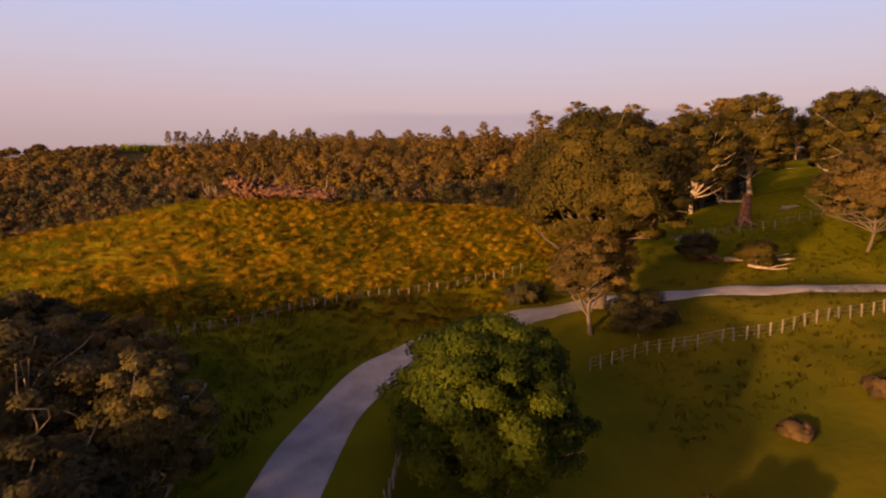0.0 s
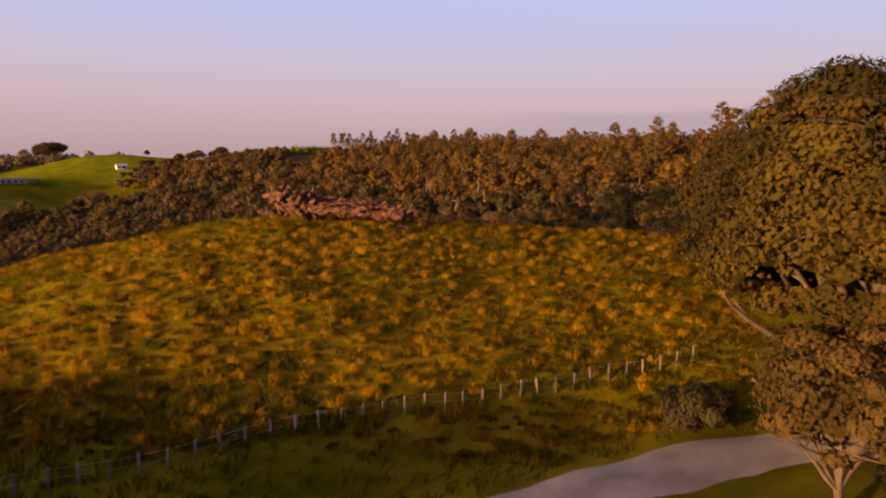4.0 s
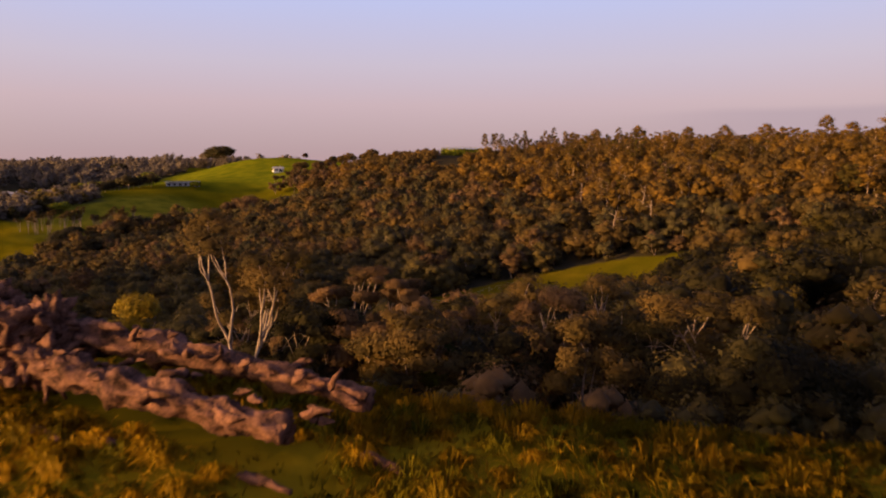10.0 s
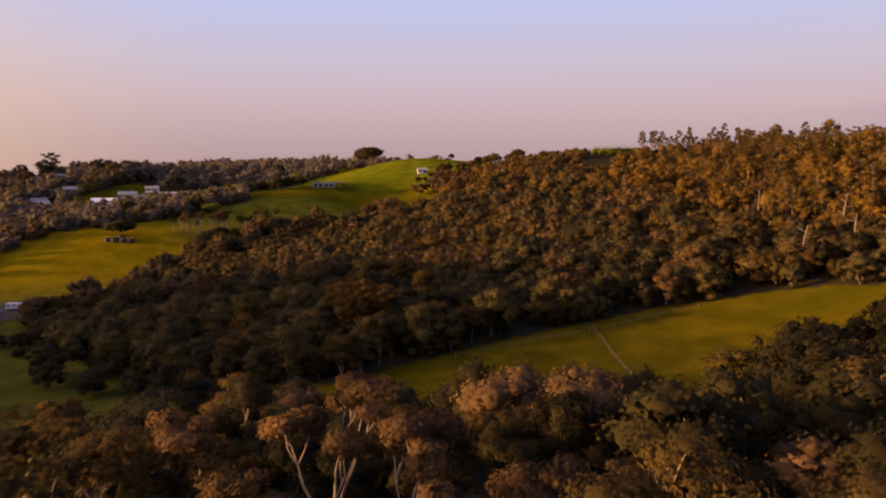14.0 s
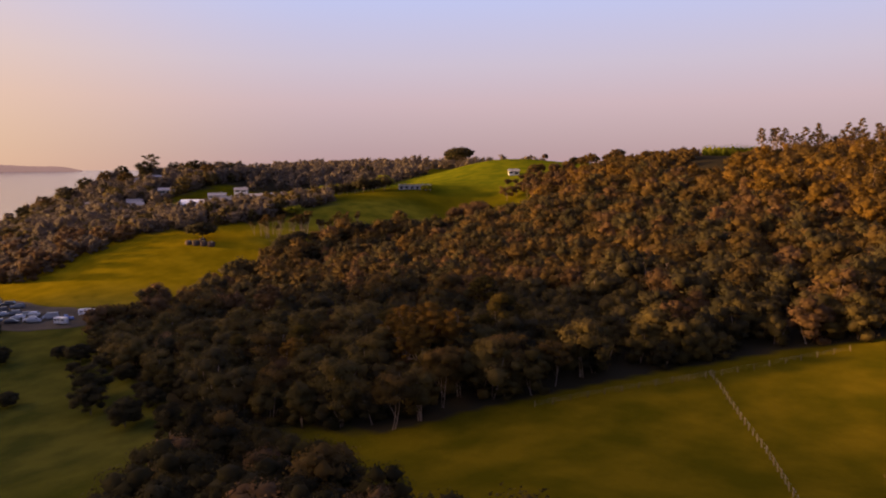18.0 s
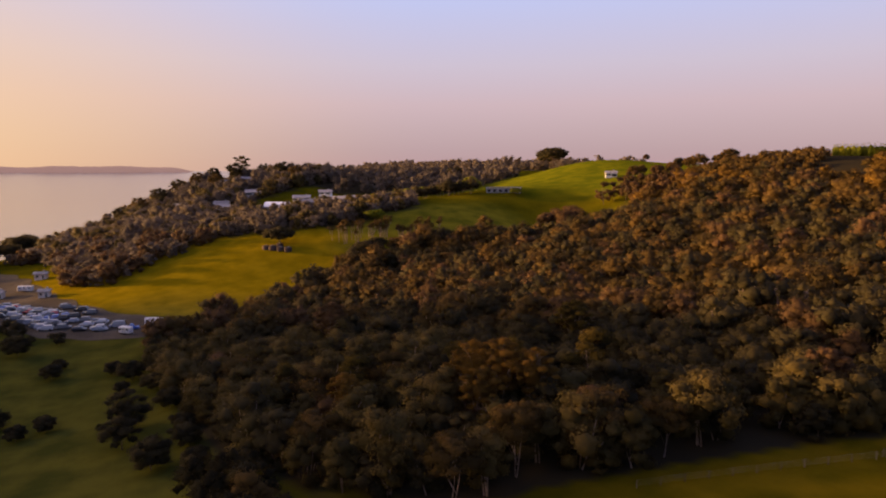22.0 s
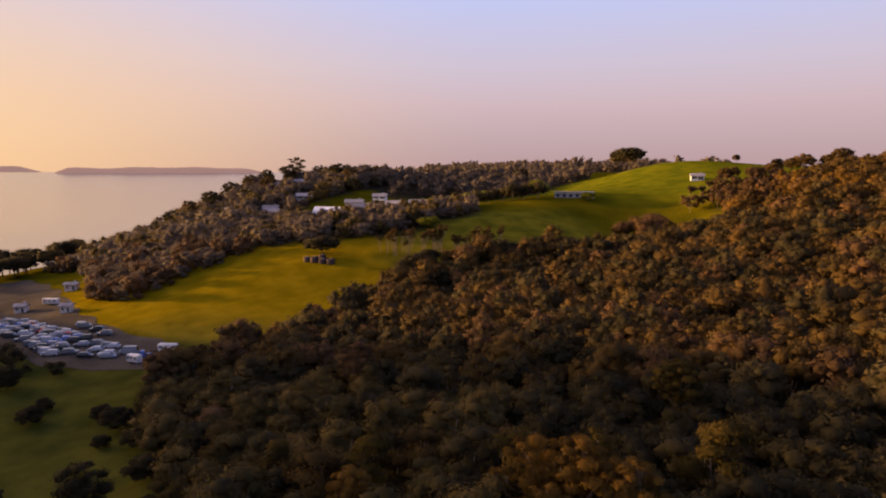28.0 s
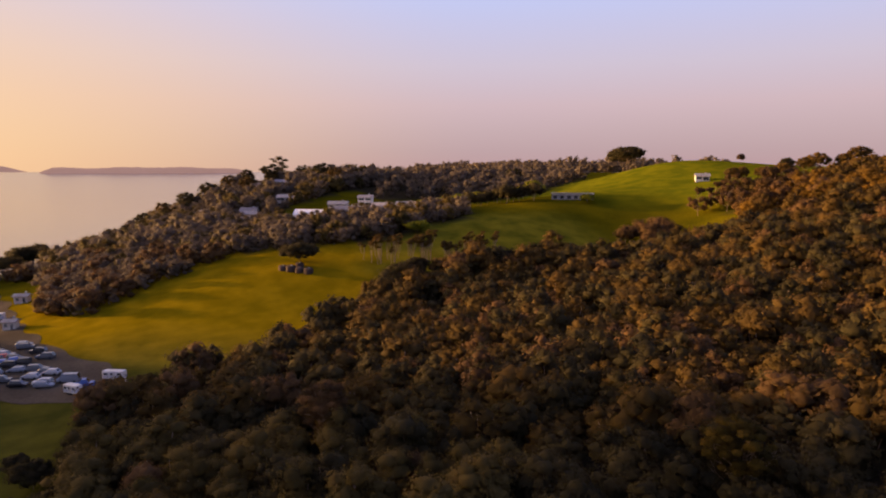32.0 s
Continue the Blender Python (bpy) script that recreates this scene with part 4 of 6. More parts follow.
def make_big_trees():
    r = np.random.default_rng(14)
    # the old spreading tree by the road
    a = full_tree(r, 16.4, 15.6, 150, 110000, 0.17, crown_from=0.27, girth=0.03, limbs=34, lump=0.078, bare=0.05)
    tree_thing(a, M_BARK_DARK, M_BIG, "old spreading tree with a dense olive crown beside the road", (13.2, 55.4), 40)
    a = full_tree(r, 8.4, 7.6, 44, 18000, 0.14, crown_from=0.26, girth=0.024, limbs=30, lump=0.095, bare=0.16)
    tree_thing(a, M_BARK_DARK, M_KANUKA, "small rusty tree with bare lower branches by the road", (11.6, 51.4))
    a = full_tree(r, 4.0, 5.6, 18, 9000, 0.15, crown_from=0.0, girth=0.02, limbs=6, lump=0.16)
    tree_thing(a, M_BARK_DARK, M_DARK, "dark shrub in the shade of a roadside tree", (15.6, 51.6), category="shrub", name="shrub")
    b = full_tree(r, 9.9, 11.4, 130, 90000, 0.14, crown_from=0.06, girth=0.03, limbs=14, lump=0.082, bare=0.05)
    tree_thing(b, M_BARK, M_GREEN, "dense rounded green tree below the road", (2.3, 33.2))
    # the last three stand out of view, added to shade the pasture
    for x, y, top, w in ((-15.5, 30.0, 39.8, 7.5), (-22, 33.5, 40.2, 8), (-17.5, 25.5, 40.8, 9), (-26, 29, 41.0, 9.5), (-31, 34, 40.8, 9), (-24, 19, 39.6, 10), (-35, 30, 41.2, 10), (-13.5, 20, 38.2, 8), (-12.2, 26.2, 39.6, 6), (-19, 14, 38.6, 9), (-31, 22, 40.0, 9), (-13, 13.5, 38.4, 7), (-16, 6, 38.2, 8), (-23, 7, 38.4, 9)):
        c = full_tree(r, top - 0.5 - height(x, y), w, 54, 26000, 0.14, crown_from=0.2, girth=0.02, limbs=34, lump=0.085, bare=0.22)
        # dark leaves on some of them hold the deep shade of this side
        tree_thing(c, M_BARK, (M_BUSH, M_DARK, M_DARK, M_KANUKA)[int(abs(x)) % 4], "shaded tangled tree with dead grey branches", (x, y), group="roadside trees")
    # behind the old tree
    for x, y, h, w in ((34, 92, 14, 13), (45, 98, 15, 13), (54, 88, 13, 13), (28, 101, 13, 12), (60, 102, 15, 14), (22, 94, 10, 10)):
        c = full_tree(r, h, w, 70, 20000, 0.25, crown_from=0.12, girth=0.026, limbs=34, lump=0.08, bare=0.1)
        tree_thing(c, M_BARK, M_BIG, "large old tree with twisting pale limbs", (x, y), group="trees behind the pasture")
    for x, y, h, w in ((44, 69, 11, 11), (52, 73, 12, 12), (58, 64, 10, 10)):
        c = full_tree(r, h, w, 54, 18000, 0.2, crown_from=0.2, girth=0.016, limbs=36, lump=0.08, bare=0.2)
        tree_thing(c, M_BARK_DARK, M_KANUKA, "half-dead gnarled tree with bare limbs", (x, y), group="gnarled trees")
    # tall flat-topped trees on the skyline
    for x, y, top, w in ((52.6, 264, 72.4, 12), (89.5, 250, 69.5, 11), (47, 111, 57.5, 8), (9.4, 332, 64.5, 14), (-21, 408, 69.2, 17), (-95, 480, 75.0, 20), (2, 345, 68, 12), (-40, 420, 70, 16), (25, 320, 66, 11), (62, 258, 70, 11), (74, 262, 71, 12), (38, 276, 70, 12), (44, 290, 69, 10), (18, 300, 67, 12), (100, 246, 70, 12), (-60, 440, 71, 15), (-118, 470, 73, 14), (-130, 462, 71, 13)):
        h = top - height(x, y)
        flat = w < 13 and x > 40
        c = tiered_pine(r, h, w, 2600, 0.34, crown_from=0.66 if flat else 0.3, top=1.2 if flat else 1.0, pads=18 if flat else 28, girth=0.013)
        tree_thing(c, M_BARK_DARK, M_PINE, ("tall umbrella-crowned tree" if flat else "tall tiered pine") + " standing out on the skyline", (x, y), group="skyline trees")
    k = [tiered_pine(r, 14, 5.4 + 0.8 * (i % 3), 1300, 0.28, crown_from=0.44 + 0.06 * (i % 3), top=0.8 + 0.2 * (i % 2), pads=15, girth=0.015) for i in range(6)]
    made = []
    for i in range(44):
        x, y = -182 + i * 1.9 + r.uniform(-2, 2), 446 + i * 0.5 + r.uniform(-9, 9)
        if i < 6:
            made.append(tree_thing(k[i], M_BARK, M_KANUKA, "slender bare-trunked pine on the ridge", (x, y), scale=(71 - height(x, y)) / 14, group="ridge pines"))
        else:
            plant(made[i % 6], (x, y), r.uniform(0, 360), (71.5 - height(x, y)) / 14 * r.uniform(0.62, 1.06))
    # taller trees that stand out of the valley bush
    for x, y, h, w, mt, lab in ((-127, 181, 14.2, 8.5, M_PINE, "tall olive-gold"), (-122.5, 183.5, 14.4, 8.5, M_PINE, "tall olive-gold"), (-118, 186, 13.4, 7.5, M_PINE, "tall olive-gold"), (-125.5, 187.5, 13, 7.5, M_BIG, "tall olive-gold"), (-121, 178.5, 12, 7, M_PINE, "tall olive-gold"),
                                (-107.5, 188, 9, 7.5, M_KANUKA_RED, "reddish-brown"), (-143.7, 166.3, 10, 6, M_PINE, "small golden"), (-188.5, 182.8, 12, 8.5, M_KANUKA_RED, "reddish-brown"), (-139, 214, 10.5, 8, M_BIG, "olive-gold"), (-92, 218, 10, 7, M_KANUKA_RED, "reddish-brown")):
        c = full_tree(r, h, w, 40, 11000, 0.20, crown_from=0.35, girth=0.012, limbs=26, lump=0.095, bare=0.1)
        tree_thing(c, M_BARK, mt, lab + " tree with pale limbs above the bush", (x, y), group="tall valley trees")
    # bare dead spars on the slope
    for x, y, h in ((-51.5, 257, 12), (-48.5, 279, 13), (-172, 440, 9), (-168, 432, 9), (-75, 300, 11), (-120.7, 245, 9), (-117, 247, 8.5), (-124, 246, 8), (-113, 250, 8.5), (-44, 268, 11)):
        p = [tube(bent(r, (0, 0, -0.5), (r.normal(0, 0.5), r.normal(0, 0.5), h), 0.4, 6), np.linspace(0.32, 0.08, 6), 6)]
        for _ in range(7):
            z = r.uniform(0.45, 0.95) * h
            d = r.normal(size=2)
            p.append(tube(bent(r, (0, 0, z), (d[0] * 1.1, d[1] * 1.1, z + r.uniform(0.2, 1.2)), 0.25, 4), np.linspace(0.09, 0.03, 4), 4))
        e = new("dead_tree", mesh_from("dead_tree", *join(p), M_BARK, True))
        e.location = (x, y, height(x, y))
        tagged(e, "bleached dead tree trunk with broken branches", "dead tree", "dead spars")
    # white-stemmed trees on the bank: place, height of the top, width, stems, leaves
    for x, y, top, w, stems, mt in ((-29.4, 88.2, 46.4, 7.5, 3, M_KANUKA), (-32.5, 101.5, 41.3, 5.5, 2, M_KANUKA_RED), (-28.8, 102.2, 40.6, 5.0, 2, M_KANUKA_RED), (-21.6, 107.0, 41.0, 8.0, 4, M_KANUKA), (-27.0, 92.5, 40.2, 4.5, 3, M_KANUKA_RED), (-24.0, 91.8, 40.4, 4.0, 3, M_KANUKA_RED),
                                   (-44.8, 101.3, 36.6, 6.0, 3, M_KANUKA_RED), (-36, 94, 40.8, 5.5, 2, M_KANUKA), (-15.5, 106, 41.5, 7.0, 3, M_KANUKA), (-57.8, 113.6, 33.5, 6.5, 2, M_KANUKA), (-8, 100, 42.0, 7.0, 2, M_KANUKA), (-50, 108, 36.0, 6.0, 2, M_DARK)):
        h = top - height(x, y)
        c = crooked(r, h, w, stems, 8000, 0.12)
        tree_thing(c, M_BARK, mt, "open-crowned tree with white crooked stems on the bank", (x, y), group="white-stemmed trees")
    # small shrubs: place, height, width
    for x, y, h, w, mt, lab in ((-40.8, 90, 5.2, 5.0, M_GOLD, "golden-leaved small tree in low sun"), (-38.5, 91.5, 3.0, 3.0, M_GOLD, "olive shrub beside a golden tree"), (-26, 101.4, 7.0, 3.0, M_KANUKA_RED, "pinkish bare twiggy shrub"), (-19.0, 93, 4.6, 4.0, M_GREEN, "leafy green shrub"), (-21.5, 95, 5.0, 4.5, M_BIG, "leafy green shrub"), (-17.6, 94.1, 5.2, 2.8, M_KANUKA_RED, "rusty brown shrub"),
                                (-15.3, 93, 6.2, 3.6, M_KANUKA_RED, "rusty brown shrub"), (-13, 94, 7.4, 5.0, M_KANUKA, "brown leafy tall shrub"), (-17, 102.3, 8.8, 5.0, M_KANUKA_RED, "rusty tall shrub"), (-2, 97, 4.6, 6.0, M_BANK_SHADE, "dark leafy tall shrub"), (4, 99, 5, 6.5, M_BANK_SHADE, "dark leafy tall shrub"), (-7, 95, 4.4, 6, M_BANK_SHADE, "dark leafy tall shrub"), (-33, 91.5, 3.5, 3.5, M_KANUKA_RED, "rusty brown shrub"),
                                (22, 40, 0.9, 2.2, M_KANUKA_RED, "reddish low shrub"), (29, 42, 1.1, 2.6, M_KANUKA_RED, "reddish low shrub"), (14, 30, 3, 4, M_KANUKA, "brown low shrub"), (10, 27, 2.6, 3.5, M_KANUKA, "brown low shrub"), (25.5, 66.5, 2.4, 4, M_DARK, "dark overgrown shrub"), (31, 65, 2.4, 4, M_BIG, "yellowish leafy shrub"), (7, 58, 1.6, 3.6, M_DARK, "dark low shrub")):
        tree_thing(tree_arrays(r, h, w, 16, 600, 0.14, crown_from=0.1, flat=0.9, stems=2, girth=0.02, clump_r=0.18, limbs=10), M_BARK, mt, lab + (" on the bank" if y > 86 else " in rough pasture"), (x, y), category="shrub", name="shrub")
    # round bushes in the low pasture
    for x, y, h, w in ((-178, 136.8, 8.5, 8.5), (-168.5, 134.6, 6.5, 7), (-154.5, 137.3, 5.5, 7.5), (-190, 123.4, 3.5, 4.5), (-226, 126, 4, 6), (-251, 119, 6, 9), (-188.5, 118.6, 3.2, 4), (-197, 114.5, 4.5, 7), (-233, 128, 3, 4), (-176, 149, 4, 6), (-161, 144, 4, 6), (-170, 145.5, 3, 5), (-184, 145.5, 4.5, 6), (-200, 145, 4, 6), (-212, 142, 5, 7), (-148, 143, 4, 5.5), (-139, 148, 5, 6), (-220, 139, 3.5, 5), (-205, 139, 2.5, 3.5)):
        tree_thing(full_tree(r, h, w, 20, 5000, 0.24, crown_from=0.02, limbs=4, lump=0.15), M_BARK_DARK, M_DARK, "dark rounded bush in shaded pasture", (x, y), category="bush", name="bush", group="pasture bushes")


make_big_trees()

# ---- woods round the bay ----
SHORE_TREES = [(-412, 78), (-436, 108), (-470, 124), (-506, 134), (-520, 122), (-490, 98), (-450, 72)]
FAR_WOOD = [(-520, 560), (-700, 560), (-950, 600), (-1000, 760), (-700, 760), (-520, 680)]
HOUSES = [(-422, 249), (-440, 270), (-440.5, 286), (-495, 212), (-462, 227), (-452, 225), (-477, 251), (-535, 265), (-539, 250), (-421, 268), (-426, 290), (-426, 304), (-428, 322), (-410, 280), (-408, 296)]


def make_far_woods():
    r = np.random.default_rng(15)
    low = rounds(r, 7, 10, 10.5, 520, 0.40, 5, 10, crown_from=0.0)

    def clear(p, d=9):
        keep = []
        for x, y in p:
            q = [((x - a), (y - b)) for a, b in HOUSES]
            keep.append(min(math.hypot(u, v) for u, v in q) > d and not any(0 < 0.94 * u - 0.34 * v < 26 and abs(0.34 * u + 0.94 * v) < 6 for u, v in q))
        return p[keep]

    p = clear(scatter(HEAD_WOOD, 6.0, seed=41))
    k = np.random.default_rng(42).integers(0, 6, len(p))
    stand("headland_wood", "dark bush covering the headland above the sea", p[k < 4], low, M_FAR_HAZE, M_BARK_DARK, 43, 0.6, 1.2)
    stand("headland_wood_brown", "brown bush on the headland", p[k >= 4], low, M_BUSH, M_BARK_DARK, 44, 0.6, 1.15)
    p = scatter(HEAD_WOOD, 4.6, seed=43)
    p = p[[min(math.hypot(x - a, y - b) for a, b in HOUSES) < 27 and all(math.hypot(x - a, y - b) > 8.5 for a, b in HOUSES) for x, y in p]]
    stand("garden_shrubs", "low dark shrubs and garden trees round the houses", p, low, M_FAR_HAZE, M_BARK_DARK, 55, 0.22, 0.42)
    p = clear(scatter(BELT_WOOD, 4.9, seed=51))
    k = np.random.default_rng(52).integers(0, 4, len(p))
    stand("belt_wood", "dark bush between the pasture and the houses", p[k < 3], low, M_FAR_HAZE, M_BARK_DARK, 53, 0.45, 0.9)
    stand("belt_wood_brown", "brownish bush between the pasture and the houses", p[k >= 3], low, M_BUSH, M_BARK_DARK, 54, 0.45, 0.95)
    scrub = scatter([(-446, 112), (-400, 136), (-356, 132), (-330, 140), (-326, 147), (-338, 163), (-349, 180), (-354, 194), (-380, 196), (-412, 170), (-450, 146)], 4.8, seed=57)
    scrub = scrub[[min(math.hypot(x - a, y - b) for a, b in ((-333, 128), (-372, 128), (-352, 122), (-372, 122))) > 9 for x, y in scrub]]
    k = np.random.default_rng(58).integers(0, 3, len(scrub))
    stand("shore_scrub", "dark scrub between the car park and the headland", scrub[k > 0], low, M_FAR_HAZE, M_BARK_DARK, 59, 0.4, 0.8)
    stand("shore_scrub_red", "reddish bare scrub above the car park", scrub[k == 0], low, M_KANUKA_RED, M_BARK_DARK, 60, 0.5, 0.95)
    thin = rounds(r, 5, 9, 9, 70, 1.2, 2, 5, crown_from=0.05)
    p = clear(scatter(BACK_WOOD, 10, seed=45), 12)
    stand("back_wood", "dark trees on rising ground behind houses", p, thin, M_FAR_HAZE, M_BARK_DARK, 46, 0.7, 1.3)
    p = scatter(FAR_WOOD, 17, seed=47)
    stand("far_wood", "distant dark wooded hills", p, thin, M_FAR_HAZE, M_BARK_DARK, 48, 1.0, 1.9)
    # trees along the shore by the car park
    sh = [full_tree(r, 9, 12, 18, 2000, 0.5, crown_from=0.3, girth=0.03, limbs=10, lump=0.15) for _ in range(3)]
    made = []
    for i, (x, y) in enumerate(scatter(SHORE_TREES, 10.5, seed=49)):
        if i < 3:
            made.append(tree_thing(sh[i], M_BARK_DARK, M_DARK, "wide-spreading dark shore tree beside the sea", (x, y), r.uniform(0, 360), group="shore trees"))
        else:
            plant(made[i % 3], (x, y), r.uniform(0, 360), r.uniform(0.85, 1.45))
    # broad trees that stand out
    for x, y, h, w, mt, lab in ((-456, 486, 17, 24, M_DARK, "broad dark tree on a green hilltop"), (-444, 478, 18, 26, M_DARK, "broad dark tree on a green hilltop"), (-433, 470, 16, 22, M_DARK, "broad dark tree on a green hilltop"),
                                (-540, 256, 14, 13, M_DARK, "open-crowned tree above the headland"), (-528, 178, 13, 12, M_DARK, "dark tree on the headland's slope"), (-530, 190, 14, 12, M_KANUKA, "brown tree on the headland's slope"), (-533, 203, 14, 13, M_DARK, "dark tree on the headland's slope"), (-538, 216, 14, 12, M_DARK, "dark tree on the headland's slope"), (-540, 230, 14, 12, M_KANUKA, "brown tree on the headland's slope"), (-543, 242, 15, 12, M_DARK, "dark tree on the headland's slope"), (-508, 168, 10, 10, M_DARK, "dark tree on the headland's slope"), (-558, 285, 13, 14, M_DARK, "broad dark tree on the headland"), (-520, 238, 12, 12, M_KANUKA, "brown tree on the headland"), (-590, 282, 14, 15, M_DARK, "broad dark tree on the headland"), (-530, 290, 13, 16, M_DARK, "broad dark tree on the headland"), (-505, 290, 12, 14, M_KANUKA, "brown tree on the headland"), (-568, 269, 22, 15, M_DARK, "open-crowned tree above the headland"), (-548, 262, 11, 12, M_DARK, "open-crowned tree above the headland"), (-505, 222, 11, 11, M_DARK, "dark tree beside a house"),
                                (-510, 430, 12, 16, M_DARK, "dark tree on the far side of a hill"), (-484, 224, 8, 5, M_YELLOW, "bright yellow-green tree between houses"), (-424, 312, 5, 6, M_YELLOW, "bright yellow-green shrub by houses"),
                                (-327, 217.5, 8, 15, M_DARK, "dark low tree behind water tanks"), (-318, 470, 8, 8, M_DARK, "dark tree on a green slope"), (-370, 500, 5, 5, M_KANUKA_RED, "lone tree on the hill's brow"),
                                (-343, 361, 4.5, 8, M_YELLOW, "yellow-green shrub beside a long shed"), (-372, 352, 6, 9, M_YELLOW, "yellow-green shrub beside a long shed"), (-381, 345, 6, 9, M_KANUKA, "dark shrub beside a long shed"), (-335, 268, 5, 11, M_YELLOW, "low yellow-green tree on the pasture edge"), (-290, 241, 9, 12, M_DARK, "dark evergreen clump at the pasture edge"), (-284, 233, 8, 10, M_DARK, "dark evergreen clump at the pasture edge"), (-296, 249, 7, 10, M_DARK, "dark evergreen clump at the pasture edge")):
        if "hilltop" in lab:
            c = full_tree(r, h, w, 44, 7000, 0.40, crown_from=0.42, girth=0.025, limbs=16, lump=0.09, bare=0.05)
        elif "open-crowned" in lab:
            c = tiered_pine(r, h, w, 4200, 0.42, crown_from=0.42, top=1.2, pads=26, girth=0.022, stems=2)
        else:
            c = full_tree(r, h, w, 30, 3200, 0.46, crown_from=0.22, girth=0.025, limbs=12, lump=0.115)
        tree_thing(c, M_BARK_DARK, mt, lab, (x, y))
    # clipped shelter belt on the ridge
    cl = [(i * 2.3 - 13.5, r.uniform(-0.6, 0.6), 2.6 + r.uniform(-0.2, 0.3), 2.2, 2.2, 4.2) for i in range(13)]
    e = new("hedge")
    e.matrix_basis = pose(-205, 464, height(-205, 464) - 0.5, 0, 0, 32)
    part_mesh("foliage", leaf_spray(r, cl, 120, 0.6, core=0.9), M_YELLOW, e)
    part_mesh("trunk", join([tube([(x, 0, -1), (x, 0, 3)], (0.2, 0.15), 5) for x in (-10, -3, 4, 11)]), M_BARK_DARK, e)
    tagged(e, "tall clipped yellow-green shelter hedge on the ridge", "hedge")
    # hedgerow shrubs, bare-stemmed trees, brown clump
    sets = [("yellow-green hedgerow conifer beside the houses", M_YELLOW, bushy(r, 6, 5, 60, 0.6, 8), [(-407 + i * 2.6 + r.uniform(-1, 1), 312 + i * 3.4 + r.uniform(-2, 2)) for i in range(14)], 1.0, 1.5),
            ("dark hedge tree near a long shed", M_DARK, bushy(r, 7, 7.5, 60, 0.7, 8), [(-384 + i * 3.4 + r.uniform(-2, 2), 318 + i * 3.6 + r.uniform(-3, 3)) for i in range(8)], 0.8, 1.2),
            ("pinkish-brown leafless tree at the pasture edge", M_KANUKA_RED, bushy(r, 9, 8, 80, 0.6, 9), [(-292 + r.uniform(-9, 9), 352 + r.uniform(-8, 8)) for i in range(12)], 0.7, 1.1),
            ("tall thin tree with bare pale stem", M_KANUKA_RED, tree_arrays(r, 12, 7, 18, 60, 0.5, crown_from=0.0, flat=1.0, girth=0.011, clump_r=0.17, limbs=14), [(-284 + r.uniform(-20, 22), 396 + r.uniform(-14, 14)) for i in range(26)], 0.8, 1.2),
            ("slender young tree with tufted top on the grass slope", M_KANUKA, crooked(r, 9.0, 4.6, 2, 1500, 0.22), [(-317 + i * 0.72 + r.uniform(-4, 4), 240 + i * 1.05 + r.uniform(-4, 4)) for i in range(38)], 0.7, 1.2),
            ("dark shrub along the edge of the car park", M_DARK, bushy(r, 3.2, 4.0, 70, 0.4, 8), [(-256 - i * 6.5 + r.uniform(-2, 2), 133 - 34 * min(1, i / 11) ** 0.7 - 3 + r.uniform(-2, 1)) for i in range(14)], 0.6, 1.3),
            ("dark tree on the ridge top", M_KANUKA, full_tree(r, 9, 9, 24, 1900, 0.42, crown_from=0.35, limbs=10), [(-318 + i * 6 + r.uniform(-2, 2), 428 + i * 3 + r.uniform(-3, 3)) for i in range(9)], 0.8, 1.2)]
    for lab, mt, proto, places, lo, hi in sets:
        first = None
        for x, y in places:
            if first is None:
                first = tree_thing(proto, M_BARK, mt, lab, (x, y), group=lab + "s")
            else:
                plant(first, (x, y), r.uniform(0, 360), r.uniform(lo, hi))


make_far_woods()

# ---- the road, fences and the knoll ----


def part(name, bm, mat, parent=None, label="", smooth=False):
    """Links a bmesh as one mesh object, under a thing or a part."""
    me = bpy.data.meshes.new(name)
    bm.to_mesh(me)
    bm.free()
    me.materials.append(mat)
    if smooth:
        me.polygons.foreach_set("use_smooth", np.ones(len(me.polygons), bool))
    ob = new(name, me)
    ob.parent = parent
    if label:
        ob["label"] = label
    return ob


def reuse(ob, parent, m):
    """Another part on the same mesh."""
    o = new(ob.name.split(".")[0], ob.data)
    o.parent = parent
    o.matrix_basis = m
    return o


def box(bm, x, y, z, sx, sy, sz, bevel=0.0):
    """A block with its centre at x, y and its foot at z."""
    r = bmesh.ops.create_cube(bm, size=1, matrix=Matrix.Translation((x, y, z + sz / 2)) @ Matrix.Diagonal((sx, sy, sz, 1)))
    if bevel:
        bmesh.ops.bevel(bm, geom=list({e for v in r["verts"] for e in v.link_edges}), offset=bevel, segments=1, affect="EDGES")
    return r["verts"]


def make_road():
    d = np.gradient(ROAD_LINE, axis=0)
    side = np.stack([d[:, 1], -d[:, 0]], 1) / (np.linalg.norm(d, axis=1, keepdims=True) + 1e-9)
    offs = np.array([-1.85, -1.6, -0.8, 0, 0.8, 1.6, 1.85])
    lift = np.array([-0.05, 0.07, 0.06, 0.09, 0.06, 0.07, -0.05])
    wob = 0.12 * np.sin(np.arange(len(ROAD_LINE)) * 0.45)
    V = []
    for i, (p, s) in enumerate(zip(ROAD_LINE, side)):
        for o, h in zip(offs, lift):
            q = p + s * (o + (wob[i] if abs(o) > 1 else 0))
            V.append((q[0], q[1], height(q[0], q[1]) + h))
    ob = new("road", mesh_from("road", V, grid_faces(len(ROAD_LINE), len(offs)), M_ROAD, True))
    tagged(ob, "narrow pale gravel road curving through pasture", "road", kind="structure")


make_road()


